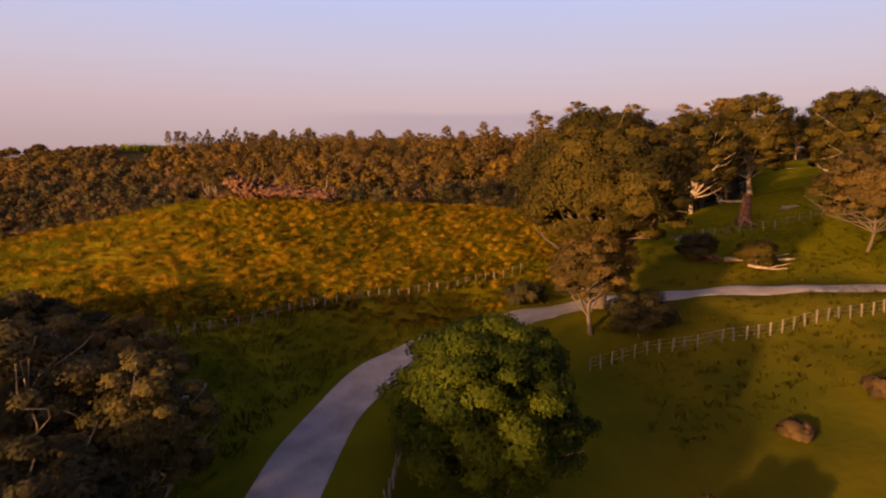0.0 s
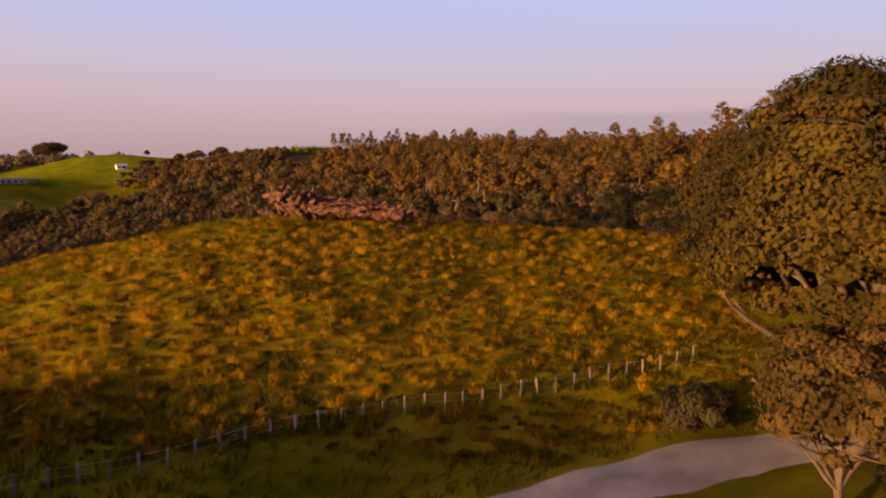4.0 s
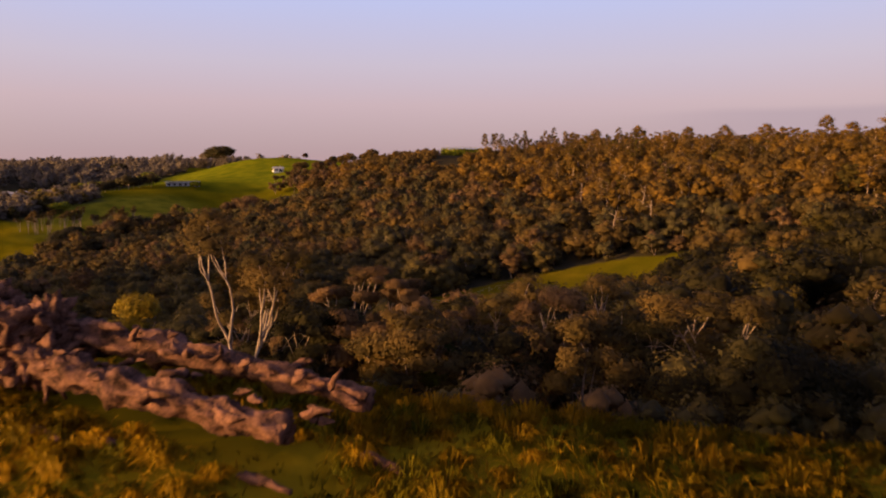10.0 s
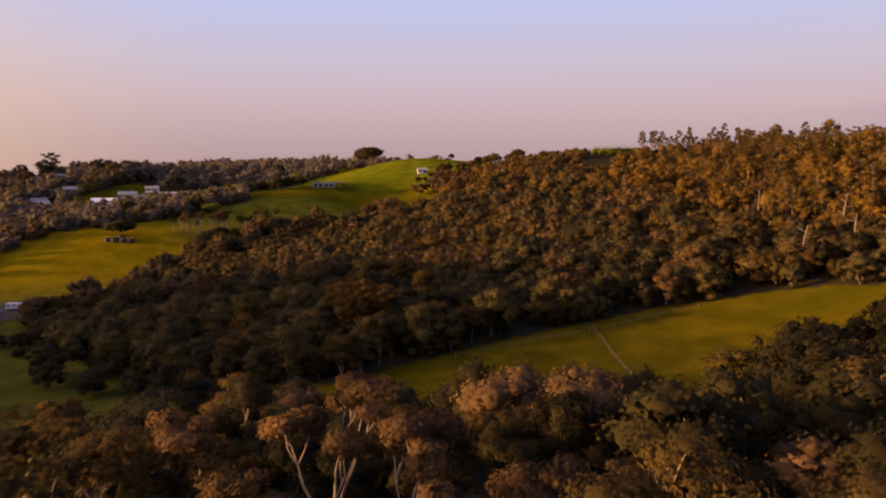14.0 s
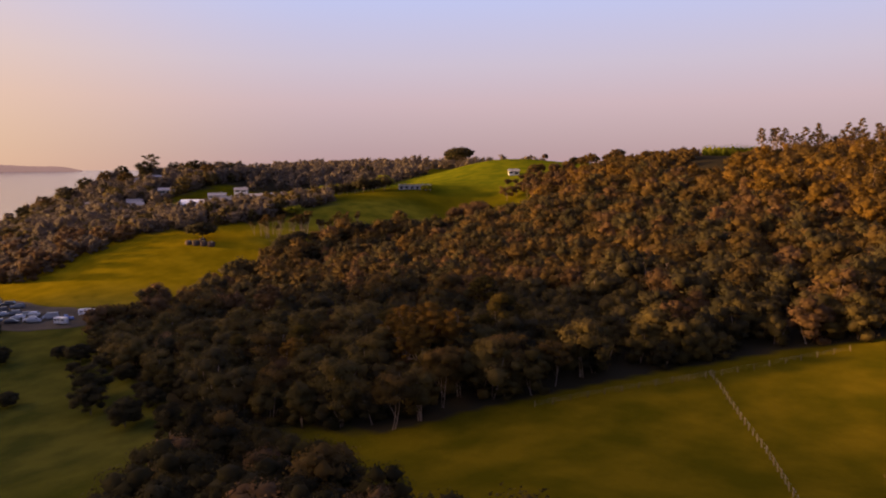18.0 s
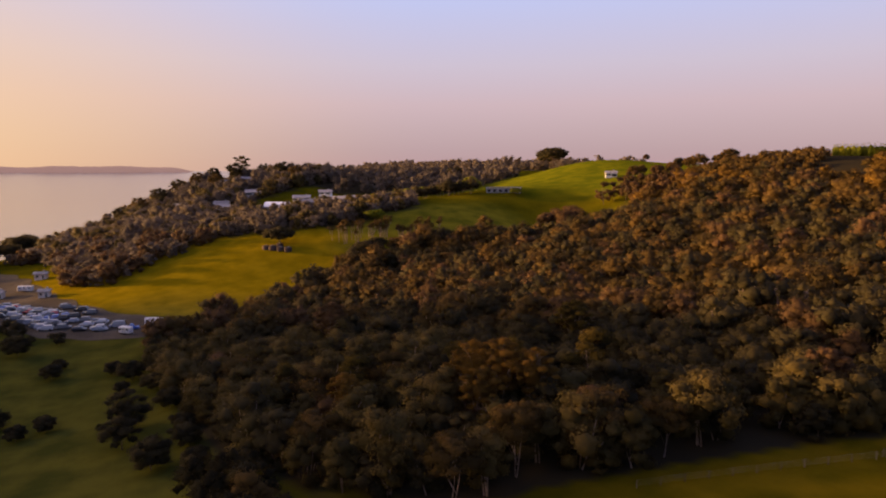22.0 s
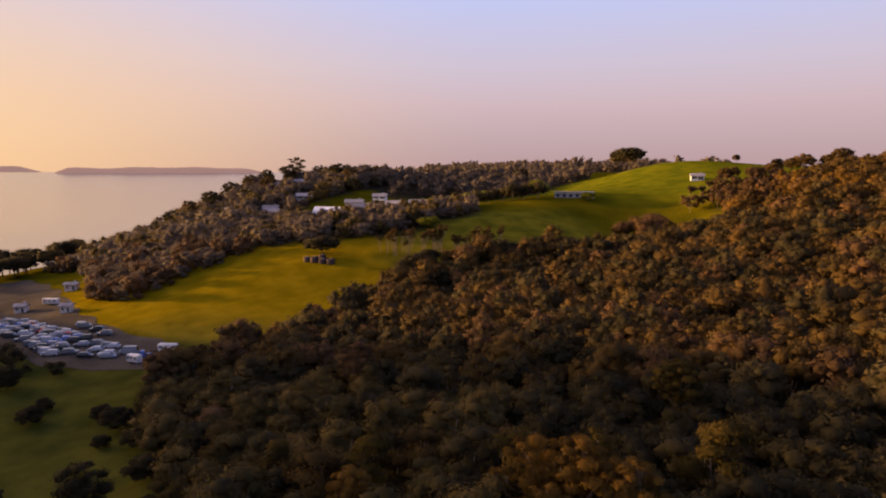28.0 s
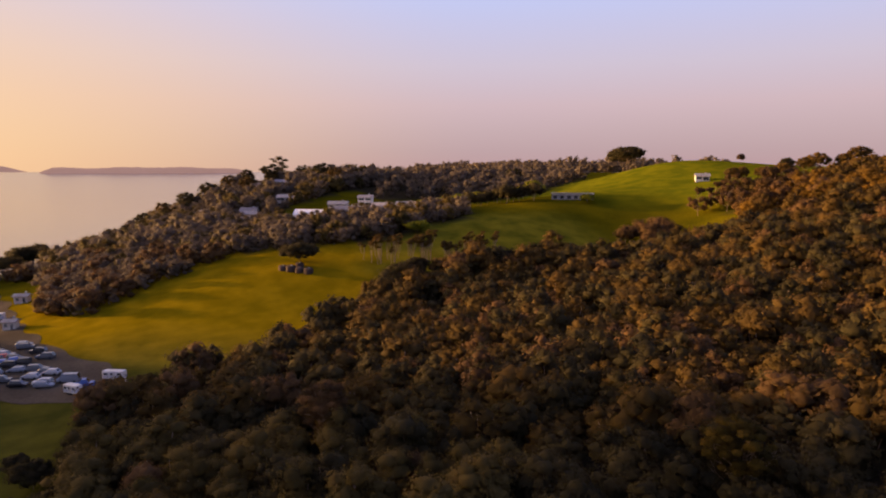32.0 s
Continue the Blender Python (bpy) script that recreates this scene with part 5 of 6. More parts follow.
def make_fence(points, gap, label, tall=1.1, wires=(0.35, 0.7, 1.0)):
    """Round posts with wires strung between them."""
    line = smooth_line(points, 0.5)
    e = tagged(new("fence"), label, "fence", "wire fences")
    e.location = (*line[0], height(*line[0]))
    s = np.arange(0, len(line), max(1, int(gap / 0.5)))
    first = None
    r = np.random.default_rng(int(abs(points[0][0]) * 10))
    tops = []
    for i in s:
        x, y = line[i]
        z = height(x, y)
        m = pose(x - e.location.x, y - e.location.y, z - e.location.z - 0.3, r.normal(0, 2.5), r.normal(0, 2.5), r.uniform(0, 360))
        if first is None:
            v, f = tube([(0, 0, 0), (0, 0, tall + 0.25), (0, 0, tall + 0.3)], (0.065, 0.06, 0.04), 6)
            first = part_mesh("post", (v, f), M_POST, e)
            first.matrix_basis = m
        else:
            reuse(first, e, m)
        tops.append((x - e.location.x, y - e.location.y, z - e.location.z))
    for w in wires:
        part_mesh("wire", tube([(x, y, z + w) for x, y, z in tops], [0.006] * len(tops), 3), M_WIRE, e)


make_fence([(-30, 37), (-22, 40), (-16.5, 42.9), (-12, 47), (-4.1, 54.2), (2.7, 58.9), (7.5, 61.6)], 1.0, "low fence of grey posts along the foot of the grass slope", 0.8, (0.35, 0.7))
make_fence([(11, 48.5), (14, 50), (20.6, 50.6), (24.7, 51), (32.7, 52.4), (37, 53), (46, 53)], 1.3, "low post fence beside the road in yellow grass")
make_fence([(-2.6, 30), (-2.4, 34), (-2.1, 38)], 1.4, "short run of pale fence posts below a tree")
make_fence([(-80.8, 211.4), (-74.4, 204.3), (-65.6, 193.8), (-60.3, 187.6), (-50, 172)], 2.4, "old leaning fence running down the green meadow")
make_fence([(-96, 184), (-84, 205), (-79, 213), (-73, 224), (-66, 234)], 3.0, "wire fence between the meadow and the bush")
make_fence([(30, 77), (35, 77.5), (42, 78.5), (50, 80)], 1.6, "wire fence crossing rough pasture")


def noisy_tube(rng, path, radii, sides, rough):
    """A trunk with furrowed bark: a tube whose rings are pushed in and out."""
    v, f = tube(path, radii, sides)
    n = len(path)
    ang = np.arange(sides) / sides * 2 * math.pi
    flute = sum(rng.uniform(0.3, 1) * np.sin(k * ang + rng.uniform(0, 6)) for k in (2, 3, 5, 8))
    p = np.repeat(np.array(path, float), sides, axis=0)
    k = 1 + rough * np.tile(flute, n) * 0.35 + rng.normal(0, rough * 0.3, len(v))
    return p + (v - p) * k[:, None], f


def make_log():
    r = np.random.default_rng(20)
    e = new("fallen_tree")
    base = Vector((-20.6, 72.1, height(-20.6, 72.1)))
    e.matrix_basis = Matrix.Translation(base) @ pose(0, 0, 0, 0, 0, 8)

    def gnarl(path, radii, sides, amount, seed):
        """A furrowed, broken trunk: long splits along the grain and knots across it."""
        v, f = tube(path, radii, sides)
        q = np.repeat(np.array(path, float), sides, axis=0)
        d = v - q
        k = np.array([noise.fractal(Vector((c[0] * 1.3 + seed, c[1] * 3.0 + g[1] * 4, c[2] * 3.0 + g[2] * 4)), 0.6, 2.3, 5) for c, g in zip(v, unit(d))])
        k = 1 + amount * np.where(k > 0, k, 1.5 * k)
        return q + d * np.clip(k, 0.35, 1.9)[:, None], f

    def bole(a, b, r0, r1, bend, seed, steps=70, sides=22):
        k = np.linspace(0, 1, steps)
        return gnarl(bent(r, a, b, bend, 6) if steps < 7 else np.column_stack([np.interp(k, np.linspace(0, 1, 6), c) for c in bent(r, a, b, bend, 6).T]), r0 + (r1 - r0) * k + 0.05 * np.sin(k * 31 + seed), sides, 0.5, seed)

    part_mesh("trunk", bole((0.2, 0.5, 1.35), (9.2, 0.9, 0.45), 0.40, 0.22, 0.18, 3.0), M_LOG, e, "weathered reddish-brown split trunk")
    part_mesh("limb", bole((0.8, -0.35, 0.85), (8.2, -0.75, 0.24), 0.42, 0.25, 0.2, 9.0), M_LOG, e, "second thick stem lying along the grass")
    # torn strips of wood along both stems
    for i in range(44):
        k = r.uniform(0, 1)
        x, y = 0.8 + 7.8 * k, (0.7 if i % 2 else -0.55) + r.normal(0, 0.28)
        z = (1.4 - 0.9 * k if i % 2 else 0.85 - 0.6 * k) + r.uniform(0.0, 0.42)
        ln = r.uniform(0.25, 0.8)
        path = bent(r, (x, y, z), (x + ln, y + r.normal(0, 0.14), z + r.normal(0.02, 0.13)), 0.05, 7)
        part_mesh("splinter", gnarl(path, np.array((0.05, 0.10, 0.12, 0.11, 0.09, 0.06, 0.015)) * r.uniform(0.5, 1.15), 7, 0.7, i * 1.7), M_LOG, e)
    # root plate: lumps of knotted root and earth
    lump = []
    for x, y, z, a, b, c in ((-1.45, 0.1, 1.85, 1.0, 0.6, 0.62), (-0.35, 0.0, 1.45, 0.85, 0.6, 0.75), (0.65, 0.15, 1.65, 0.5, 0.45, 0.62), (-0.2, -0.1, 0.65, 0.95, 0.65, 0.6), (0.6, 0.0, 0.8, 0.7, 0.6, 0.6), (-1.2, -0.1, 1.1, 0.55, 0.45, 0.5)):
        bm = bmesh.new()
        bmesh.ops.create_icosphere(bm, subdivisions=4, radius=1)
        co = np.array([v.co[:] for v in bm.verts])
        fs = np.array([[v.index for v in f.verts] for f in bm.faces])
        bm.free()
        ns = np.array([0.8 * noise.fractal(Vector(q) * 1.9 + Vector((x * 7, y, z)), 0.6, 2.0, 3) - 0.9 * abs(noise.fractal(Vector(q) * 3.6 + Vector((z, x * 5, y)), 0.5, 2.2, 4)) + 0.22 for q in co])
        lump.append((co * (a, b, c) * (1 + 0.95 * ns)[:, None] + (x, y, z), fs))
    part_mesh("root_ball", join(lump), M_LOG, e, "upturned knotted root ball with earth")
    for i in range(34):
        a = r.uniform(0, 2 * math.pi)
        s = np.array((r.uniform(-1.9, 1.3), r.uniform(-0.6, 0.4), r.uniform(0.5, 2.1)))
        low = i % 3 > 0
        t = s + (math.cos(a) * r.uniform(0.3, 0.8), -r.uniform(0.1, 0.7) * (1 if i % 4 else -1), -r.uniform(0.7, 1.6) if low else r.uniform(-0.2, 0.35))
        t[2] = max(t[2], -0.1)
        path = bent(r, s, t, 0.16, 8)
        part_mesh("root", gnarl(path, np.linspace(r.uniform(0.10, 0.20), 0.035, 8), 8, 0.7, i * 2.3), M_LOG, e)
    for x, dx, dz, rad in ((3.0, 0.35, 0.4, 0.10), (4.6, 0.45, 0.25, 0.09), (6.3, 0.5, 0.35, 0.11), (7.6, 0.4, 0.25, 0.09), (8.5, 0.35, 0.5, 0.08), (5.4, 0.3, 0.4, 0.07)):
        z = 1.4 - x / 9 * 0.9 + 0.25
        part_mesh("broken_branch", gnarl(bent(r, (x, 0.4, z), (x + dx, 0.3 - r.uniform(0, 0.4), z + dz), 0.06, 6), np.linspace(rad, rad * 0.5, 6), 7, 0.6, x), M_LOG, e)
    for x, y, ln, rad in ((7.6, -1.5, 1.3, 0.16), (4.0, -1.5, 0.9, 0.14), (9.4, 0.2, 1.0, 0.22), (2.2, -1.7, 1.1, 0.15)):
        z = height(base.x + x, base.y + y) - base.z + rad * 0.6
        part_mesh("broken_branch", gnarl(bent(r, (x, y, z), (x + ln, y - 0.3, z), 0.08, 9), np.linspace(rad * 0.8, rad * 0.35, 9), 9, 0.7, x * 3), M_LOG, e)
    tagged(e, "fallen dead tree with root ball and split trunk on grassy knoll", "fallen tree")
    # stump end lying apart
    s = new("log", mesh_from("log", *noisy_tube(r, bent(r, (-1.1, 0, 0.28), (0.9, 0.2, 0.3), 0.1, 8), [0.3, 0.33, 0.32, 0.3, 0.3, 0.31, 0.28, 0.24], 10, 0.12), M_LOG))
    s.matrix_basis = pose(-24.6, 73.6, height(-24.6, 73.6), 0, 0, 15)
    tagged(s, "short weathered log piece lying in grass", "log")


make_log()


def make_stumps():
    r = np.random.default_rng(23)
    for x, y, h, lab in ((36.5, 81, 3.6, "broken grey tree stump with torn roots in pasture"), (26.5, 67.5, 2.6, "rotten tree stump overgrown at its foot")):
        e = tagged(new("tree_stump"), lab, "stump")
        e.location = (x, y, height(x, y))
        p = bent(r, (0, 0, -0.3), (0.2, 0, h), 0.2, 10)
        part_mesh("trunk", noisy_tube(r, p, np.linspace(0.8, 0.4, 10) * h / 3.4, 12, 0.2), M_LOG, e)
        for i in range(6):
            a = r.uniform(0, 6.28)
            part_mesh("root", noisy_tube(r, bent(r, (0, 0, 0.5), (2.0 * math.cos(a), 2.0 * math.sin(a), 0.0), 0.3, 6), np.linspace(0.3, 0.07, 6), 7, 0.2), M_LOG, e)
        for i in range(3):
            a = r.uniform(2.5, 3.8)
            part_mesh("limb", noisy_tube(r, bent(r, (0, 0, h * 0.75), (3.4 * math.cos(a), 1.0 * math.sin(a), h * r.uniform(0.6, 1.0)), 0.7, 7), np.linspace(0.16, 0.05, 7), 6, 0.15), M_BARK, e)
    for x, y, ln, turn, rad in ((28.5, 67, 6.5, -12, 0.26), (42, 83, 4.5, 25, 0.3), (-12.6, 27.7, 2.8, 35, 0.13), (30, 65, 4.0, -60, 0.16)):
        ob = new("dead_branch", mesh_from("dead_branch", *join([noisy_tube(r, bent(r, (0, 0, 0.3), (ln, 0, 0.5), 0.35, 12), np.linspace(rad, rad * 0.4, 12), 8, 0.15),
                                                                  noisy_tube(r, bent(r, (ln * 0.6, 0, 0.4), (ln * 0.95, 0.9, 0.9), 0.2, 6), np.linspace(rad * 0.5, rad * 0.15, 6), 6, 0.1)]), M_BARK, True))
        ob.matrix_basis = pose(x, y, height(x, y) + (5.0 if y < 30 else 0), 0, 0, turn)
        tagged(ob, "bleached dead branch" + (" caught in shaded tree tops" if y < 30 else " fallen on rough pasture"), "branch")


make_stumps()


def blades(rng, places, per, tall, wide, lean=0.5, tone=None):
    """Mounds of bent grass blades, combed the same way in each part of the slope."""
    n = len(places)
    z = height(places[:, 0], places[:, 1])
    c = np.repeat(np.column_stack([places, z]), per, axis=0)
    m = len(c)
    x, y = places[:, 0], places[:, 1]
    swell = 0.5 + 0.28 * np.sin(x * 2.1 + 1.7 * np.sin(y * 1.3)) + 0.28 * np.sin(y * 2.6 + 1.9 * np.sin(x * 1.1 + 2))
    size = np.repeat((0.45 + 0.85 * swell) * rng.uniform(0.75, 1.25, n), per)
    comb = np.repeat(2.2 * np.sin(x * 0.35) + 1.7 * np.sin(y * 0.42 + x * 0.2) + 0.5, per)
    a = rng.uniform(0, 2 * math.pi, m)
    foot = c + np.column_stack([np.cos(a), np.sin(a), np.zeros(m)]) * (rng.uniform(0, wide, m) * (0.6 + 0.4 * size))[:, None]
    foot[:, 2] -= 0.06
    b = np.where(rng.uniform(size=m) < 0.6, comb, a) + rng.normal(0, 0.6, m)
    h = tall * size * rng.uniform(0.6, 1.2, m)
    reach = h * rng.uniform(0.4, 1.3, m) * lean * 2
    out = np.column_stack([np.cos(b), np.sin(b)]) * reach[:, None]
    across = np.column_stack([-np.sin(b), np.cos(b), np.zeros(m)]) * (tall * rng.uniform(0.03, 0.065, m))[:, None]
    mid = foot + np.column_stack([out * 0.45, h * 0.75])
    tip = foot + np.column_stack([out, h * rng.uniform(0.6, 1.0, m)])
    V = np.stack([foot - across, foot + across, mid + across * 0.8, mid - across * 0.8, tip], 1).reshape(-1, 3)
    k = 5 * np.arange(m)[:, None]
    F = np.concatenate([k + (0, 1, 2), k + (0, 2, 3), k + (3, 2, 4)])
    soft = unit(np.column_stack([0.5 * np.cos(a) - 0.25 * np.cos(b), 0.5 * np.sin(a) - 0.25 * np.sin(b), np.full(m, 0.45)]) + rng.normal(0, 0.2, (m, 3)))
    shade = np.repeat(rng.uniform(0, 1, n), per) * 0.5 + 0.5 * np.repeat(np.clip(swell, 0, 1), per)
    return V, F, np.repeat(np.column_stack([soft, shade]), 5, axis=0)


def mops(rng, places, per, tall, wide):
    """Tussocks: each a dense crown of long blades that arch over and hang down on all sides, most of all downhill."""
    n = len(places)
    x, y = places[:, 0], places[:, 1]
    z = height(x, y)
    down = np.column_stack([height(x - 1, y) - height(x + 1, y), height(x, y - 1) - height(x, y + 1)])
    down = down / (np.linalg.norm(down, axis=1, keepdims=True) + 0.05)
    size = np.repeat(rng.uniform(0.45, 1.25, n), per)
    m = n * per
    a = rng.uniform(0, 2 * math.pi, m)
    ring = np.sqrt(rng.uniform(0, 1, m))
    way = np.column_stack([np.cos(a), np.sin(a)])
    foot = np.column_stack([np.repeat(places, per, axis=0) + way * (ring * wide * size * 0.6)[:, None], np.repeat(z, per) - 0.05])
    lean = way * (0.25 + 0.75 * ring)[:, None] + np.repeat(down, per, axis=0) * 0.55 + rng.normal(0, 0.22, (m, 2))
    h = tall * size * rng.uniform(0.6, 1.1, m) * (1.1 - 0.45 * ring)
    out = lean * (tall * size * rng.uniform(0.6, 1.15, m))[:, None]
    b = np.arctan2(lean[:, 1], lean[:, 0])
    across = np.column_stack([-np.sin(b), np.cos(b), np.zeros(m)]) * rng.uniform(0.009, 0.019, m)[:, None]
    mid = foot + np.column_stack([out * 0.42, h])
    tip = foot + np.column_stack([out, h * rng.uniform(0.35, 0.95, m)])
    V = np.stack([foot - across, foot + across, mid + across, mid - across, tip], 1).reshape(-1, 3)
    k = 5 * np.arange(m)[:, None]
    F = np.concatenate([k + (0, 1, 2), k + (0, 2, 3), k + (3, 2, 4)])
    soft = unit(np.column_stack([lean * 0.55 - (0.25, 0.25), np.full(m, 0.6)]) + rng.normal(0, 0.13, (m, 3)))
    shade = np.repeat(rng.uniform(0, 1, n), per) * 0.7 + 0.3 * rng.uniform(0, 1, m)
    return V, F, np.repeat(np.column_stack([soft, shade]), 5, axis=0)


KNOLL_GRASS = [(-44, 43), (-20, 43), (-2, 52.5), (9, 59.5), (13, 70), (14, 88), (0, 86), (-12, 84), (-28, 84), (-46, 86)]


def turf(name, label, arrays, mat):
    tagged(new(name, mesh_from(name, arrays[0], arrays[1], mat, soft=arrays[2])), label, "grass", kind="stuff")


def make_tussocks():
    r = np.random.default_rng(24)
    p = scatter(KNOLL_GRASS, 0.46, jitter=0.5, seed=25)
    patch = np.array([noise.noise(Vector((x * 0.13, y * 0.13, 3.0))) for x, y in p])
    fine = np.array([noise.noise(Vector((x * 0.55, y * 0.55, 9.0))) for x, y in p])
    crest = np.clip((p[:, 1] - 77.5) * 0.25, 0, 1.3) * np.clip((p[:, 0] + 16) * 0.2, 0, 1) + 0.9 * np.exp(-((p[:, 0] + 27) / 6) ** 2 - ((p[:, 1] - 73) / 7) ** 2)
    dry = patch * 0.7 + fine * 0.5 + np.clip((p[:, 0] + 22) * 0.05, -0.5, 0.35) - crest + r.normal(0, 0.2, len(p)) > -0.36
    log_side = (np.abs(p[:, 1] - 72.5) < 0.9) & (p[:, 0] > -22.5) & (p[:, 0] < -11.5)
    turf("grass", "soft green grass mounds on the knoll", blades(r, p[~dry], 19, 0.27, 0.42, 0.62), M_BLADE)
    turf("dry_grass", "golden combed grass on the knoll in low sun", blades(r, p[dry & ~log_side], 12, 0.30, 0.44, 0.7), M_DRY)
    # heavy tussocks, each a shaggy mop that leans downhill
    big = scatter(KNOLL_GRASS, 0.74, jitter=0.5, seed=31)
    near = np.array([np.argmin(np.hypot(p[:, 0] - x, p[:, 1] - y)) for x, y in big])
    big = big[dry[near] & ~log_side[near]]
    kind = r.uniform(size=len(big)) < 0.62
    turf("tussock_grass", "golden shaggy tussock grass on a knoll in low sun", mops(r, big[kind], 74, 0.46, 0.42), M_DRY)
    turf("green_tussock_grass", "olive shaggy tussock grass among golden tussocks", mops(r, big[~kind], 60, 0.40, 0.42), M_BLADE)
    q = np.concatenate([scatter([(14, 40), (46, 48), (50, 64), (30, 57), (12, 52)], 0.9, 0.5, 26), scatter([(-30, 36), (-12, 40), (-3, 51), (-22, 44)], 0.9, 0.5, 27), scatter([(20, 62), (50, 62), (50, 84), (20, 82)], 1.1, 0.5, 28)])
    turf("roadside_grass", "rough grass on the road verges", blades(r, q, 14, 0.36, 0.45, 0.5), M_BLADE)
    q = scatter([(-44, 40), (-14, 27), (-10.5, 34), (-7.6, 43), (-3, 50), (4, 55.5), (14, 60), (13, 66), (4, 62), (-8, 52), (-22, 48), (-44, 50)], 0.62, 0.5, 30)
    turf("long_grass", "long dark green grass at the foot of the knoll", blades(r, q, 16, 0.42, 0.5, 0.6), M_LONG)
    q = scatter([(-46, 50), (-48, 86), (-46, 97), (-62, 110), (-80, 112), (-84, 96), (-72, 74), (-60, 55)], 1.1, 0.5, 29)
    turf("hillside_grass", "golden rough grass on the hill's western flank", blades(r, q, 14, 0.45, 0.5, 0.6), M_DRY)


make_tussocks()

# ---- buildings, tanks and cars round the bay ----


def gable(bm, w, d, z, rise, over, thick=0.18):
    """A pitched roof with its ridge along x, over eaves."""
    W, D = w / 2 + over, d / 2 + over
    low = z - rise * over / (d / 2)
    for up in (0, thick):
        for x in (-W, W):
            for y, h in ((-D, low), (0, z + rise), (D, low)):
                bm.verts.new((x, y, h + up))
    bm.verts.ensure_lookup_table()
    v = bm.verts[-12:]
    a, b = v[:6], v[6:]
    for q in ((b[0], b[3], b[4], b[1]), (b[1], b[4], b[5], b[2]), (a[1], a[4], a[3], a[0]), (a[2], a[5], a[4], a[1]), (a[0], a[3], b[3], b[0]), (a[5], a[2], b[2], b[5]),
              (a[0], b[0], b[1], a[1]), (a[1], b[1], b[2], a[2]), (a[4], b[4], b[3], a[3]), (a[5], b[5], b[4], a[4])):
        bm.faces.new(q)


def make_house(x, y, turn, w, d, storeys, wall, roof, label, flat=False, dz=0.0, wide_windows=False, category="house", name="house"):
    e = tagged(new(name), label, category)
    e.matrix_basis = pose(x, y, height(x, y) - 0.4 + dz, 0, 0, turn)
    tall = 0.4 + storeys * 2.5
    bm = bmesh.new()
    box(bm, 0, 0, -1.5, w, d, tall + 1.5)
    if not flat:
        # gable ends
        for s in (-1, 1):
            q = [bm.verts.new((s * (w / 2 - 0.01), -d / 2, tall)), bm.verts.new((s * (w / 2 - 0.01), d / 2, tall)), bm.verts.new((s * (w / 2 - 0.01), 0, tall + d * 0.2))]
            bm.faces.new(q if s > 0 else q[::-1])
    part("wall", bm, wall, e)
    bm = bmesh.new()
    if flat:
        box(bm, 0, 0, tall, w + 1.0, d + 1.0, 0.3)
    else:
        gable(bm, w, d, tall, d * 0.2, 0.5)
    part("roof", bm, roof, e)
    n = max(2, int(w / 3.2))
    for s in range(storeys):
        z = 0.4 + s * 2.5 + 0.7
        for side in (-1, 1):
            for i in range(n):
                cx = (i + 0.5) / n * w - w / 2
                ww = w / n * (0.82 if wide_windows else 0.5)
                door = s == 0 and i == n // 2 and side < 0
                zz, hh = (z - 0.65, 2.0) if door else (z, 1.35)
                bm = bmesh.new()
                for dx, dz2, sx, sz in ((-ww / 2, 0, 0.09, hh), (ww / 2, 0, 0.09, hh), (0, 0, ww, 0.09), (0, hh - 0.09, ww, 0.09), (0, 0, 0.06, hh)):
                    box(bm, cx + dx, side * (d / 2 + 0.03), zz + dz2, sx, 0.1, sz)
                wn = part("door" if door else "window", bm, M_WHITE, e)
                bm = bmesh.new()
                box(bm, cx, side * (d / 2 + 0.006), zz + 0.02, ww - 0.02, 0.03, hh - 0.04)
                part("pane", bm, M_GLASS, wn)
        if s > 0:
            bm = bmesh.new()
            box(bm, 0, -d / 2 - 0.9, 0.4 + s * 2.5 - 0.15, w * 0.9, 1.8, 0.15)
            bal = part("balcony", bm, M_WHITE, e)
            bm = bmesh.new()
            for i in range(int(w * 0.9 / 1.2) + 1):
                box(bm, -w * 0.45 + 0.03 + i * 1.2 * 0.98, -d / 2 - 1.75, 0.4 + s * 2.5, 0.05, 0.05, 1.0)
            box(bm, 0, -d / 2 - 1.75, 0.4 + s * 2.5 + 1.0, w * 0.9, 0.07, 0.06)
            part("railing", bm, M_WHITE, bal)
    if not flat:
        bm = bmesh.new()
        box(bm, w * 0.25, d * 0.12, tall, 0.6, 0.6, d * 0.2 + 0.8)
        part("chimney", bm, M_GREYWALL, e)
    return e


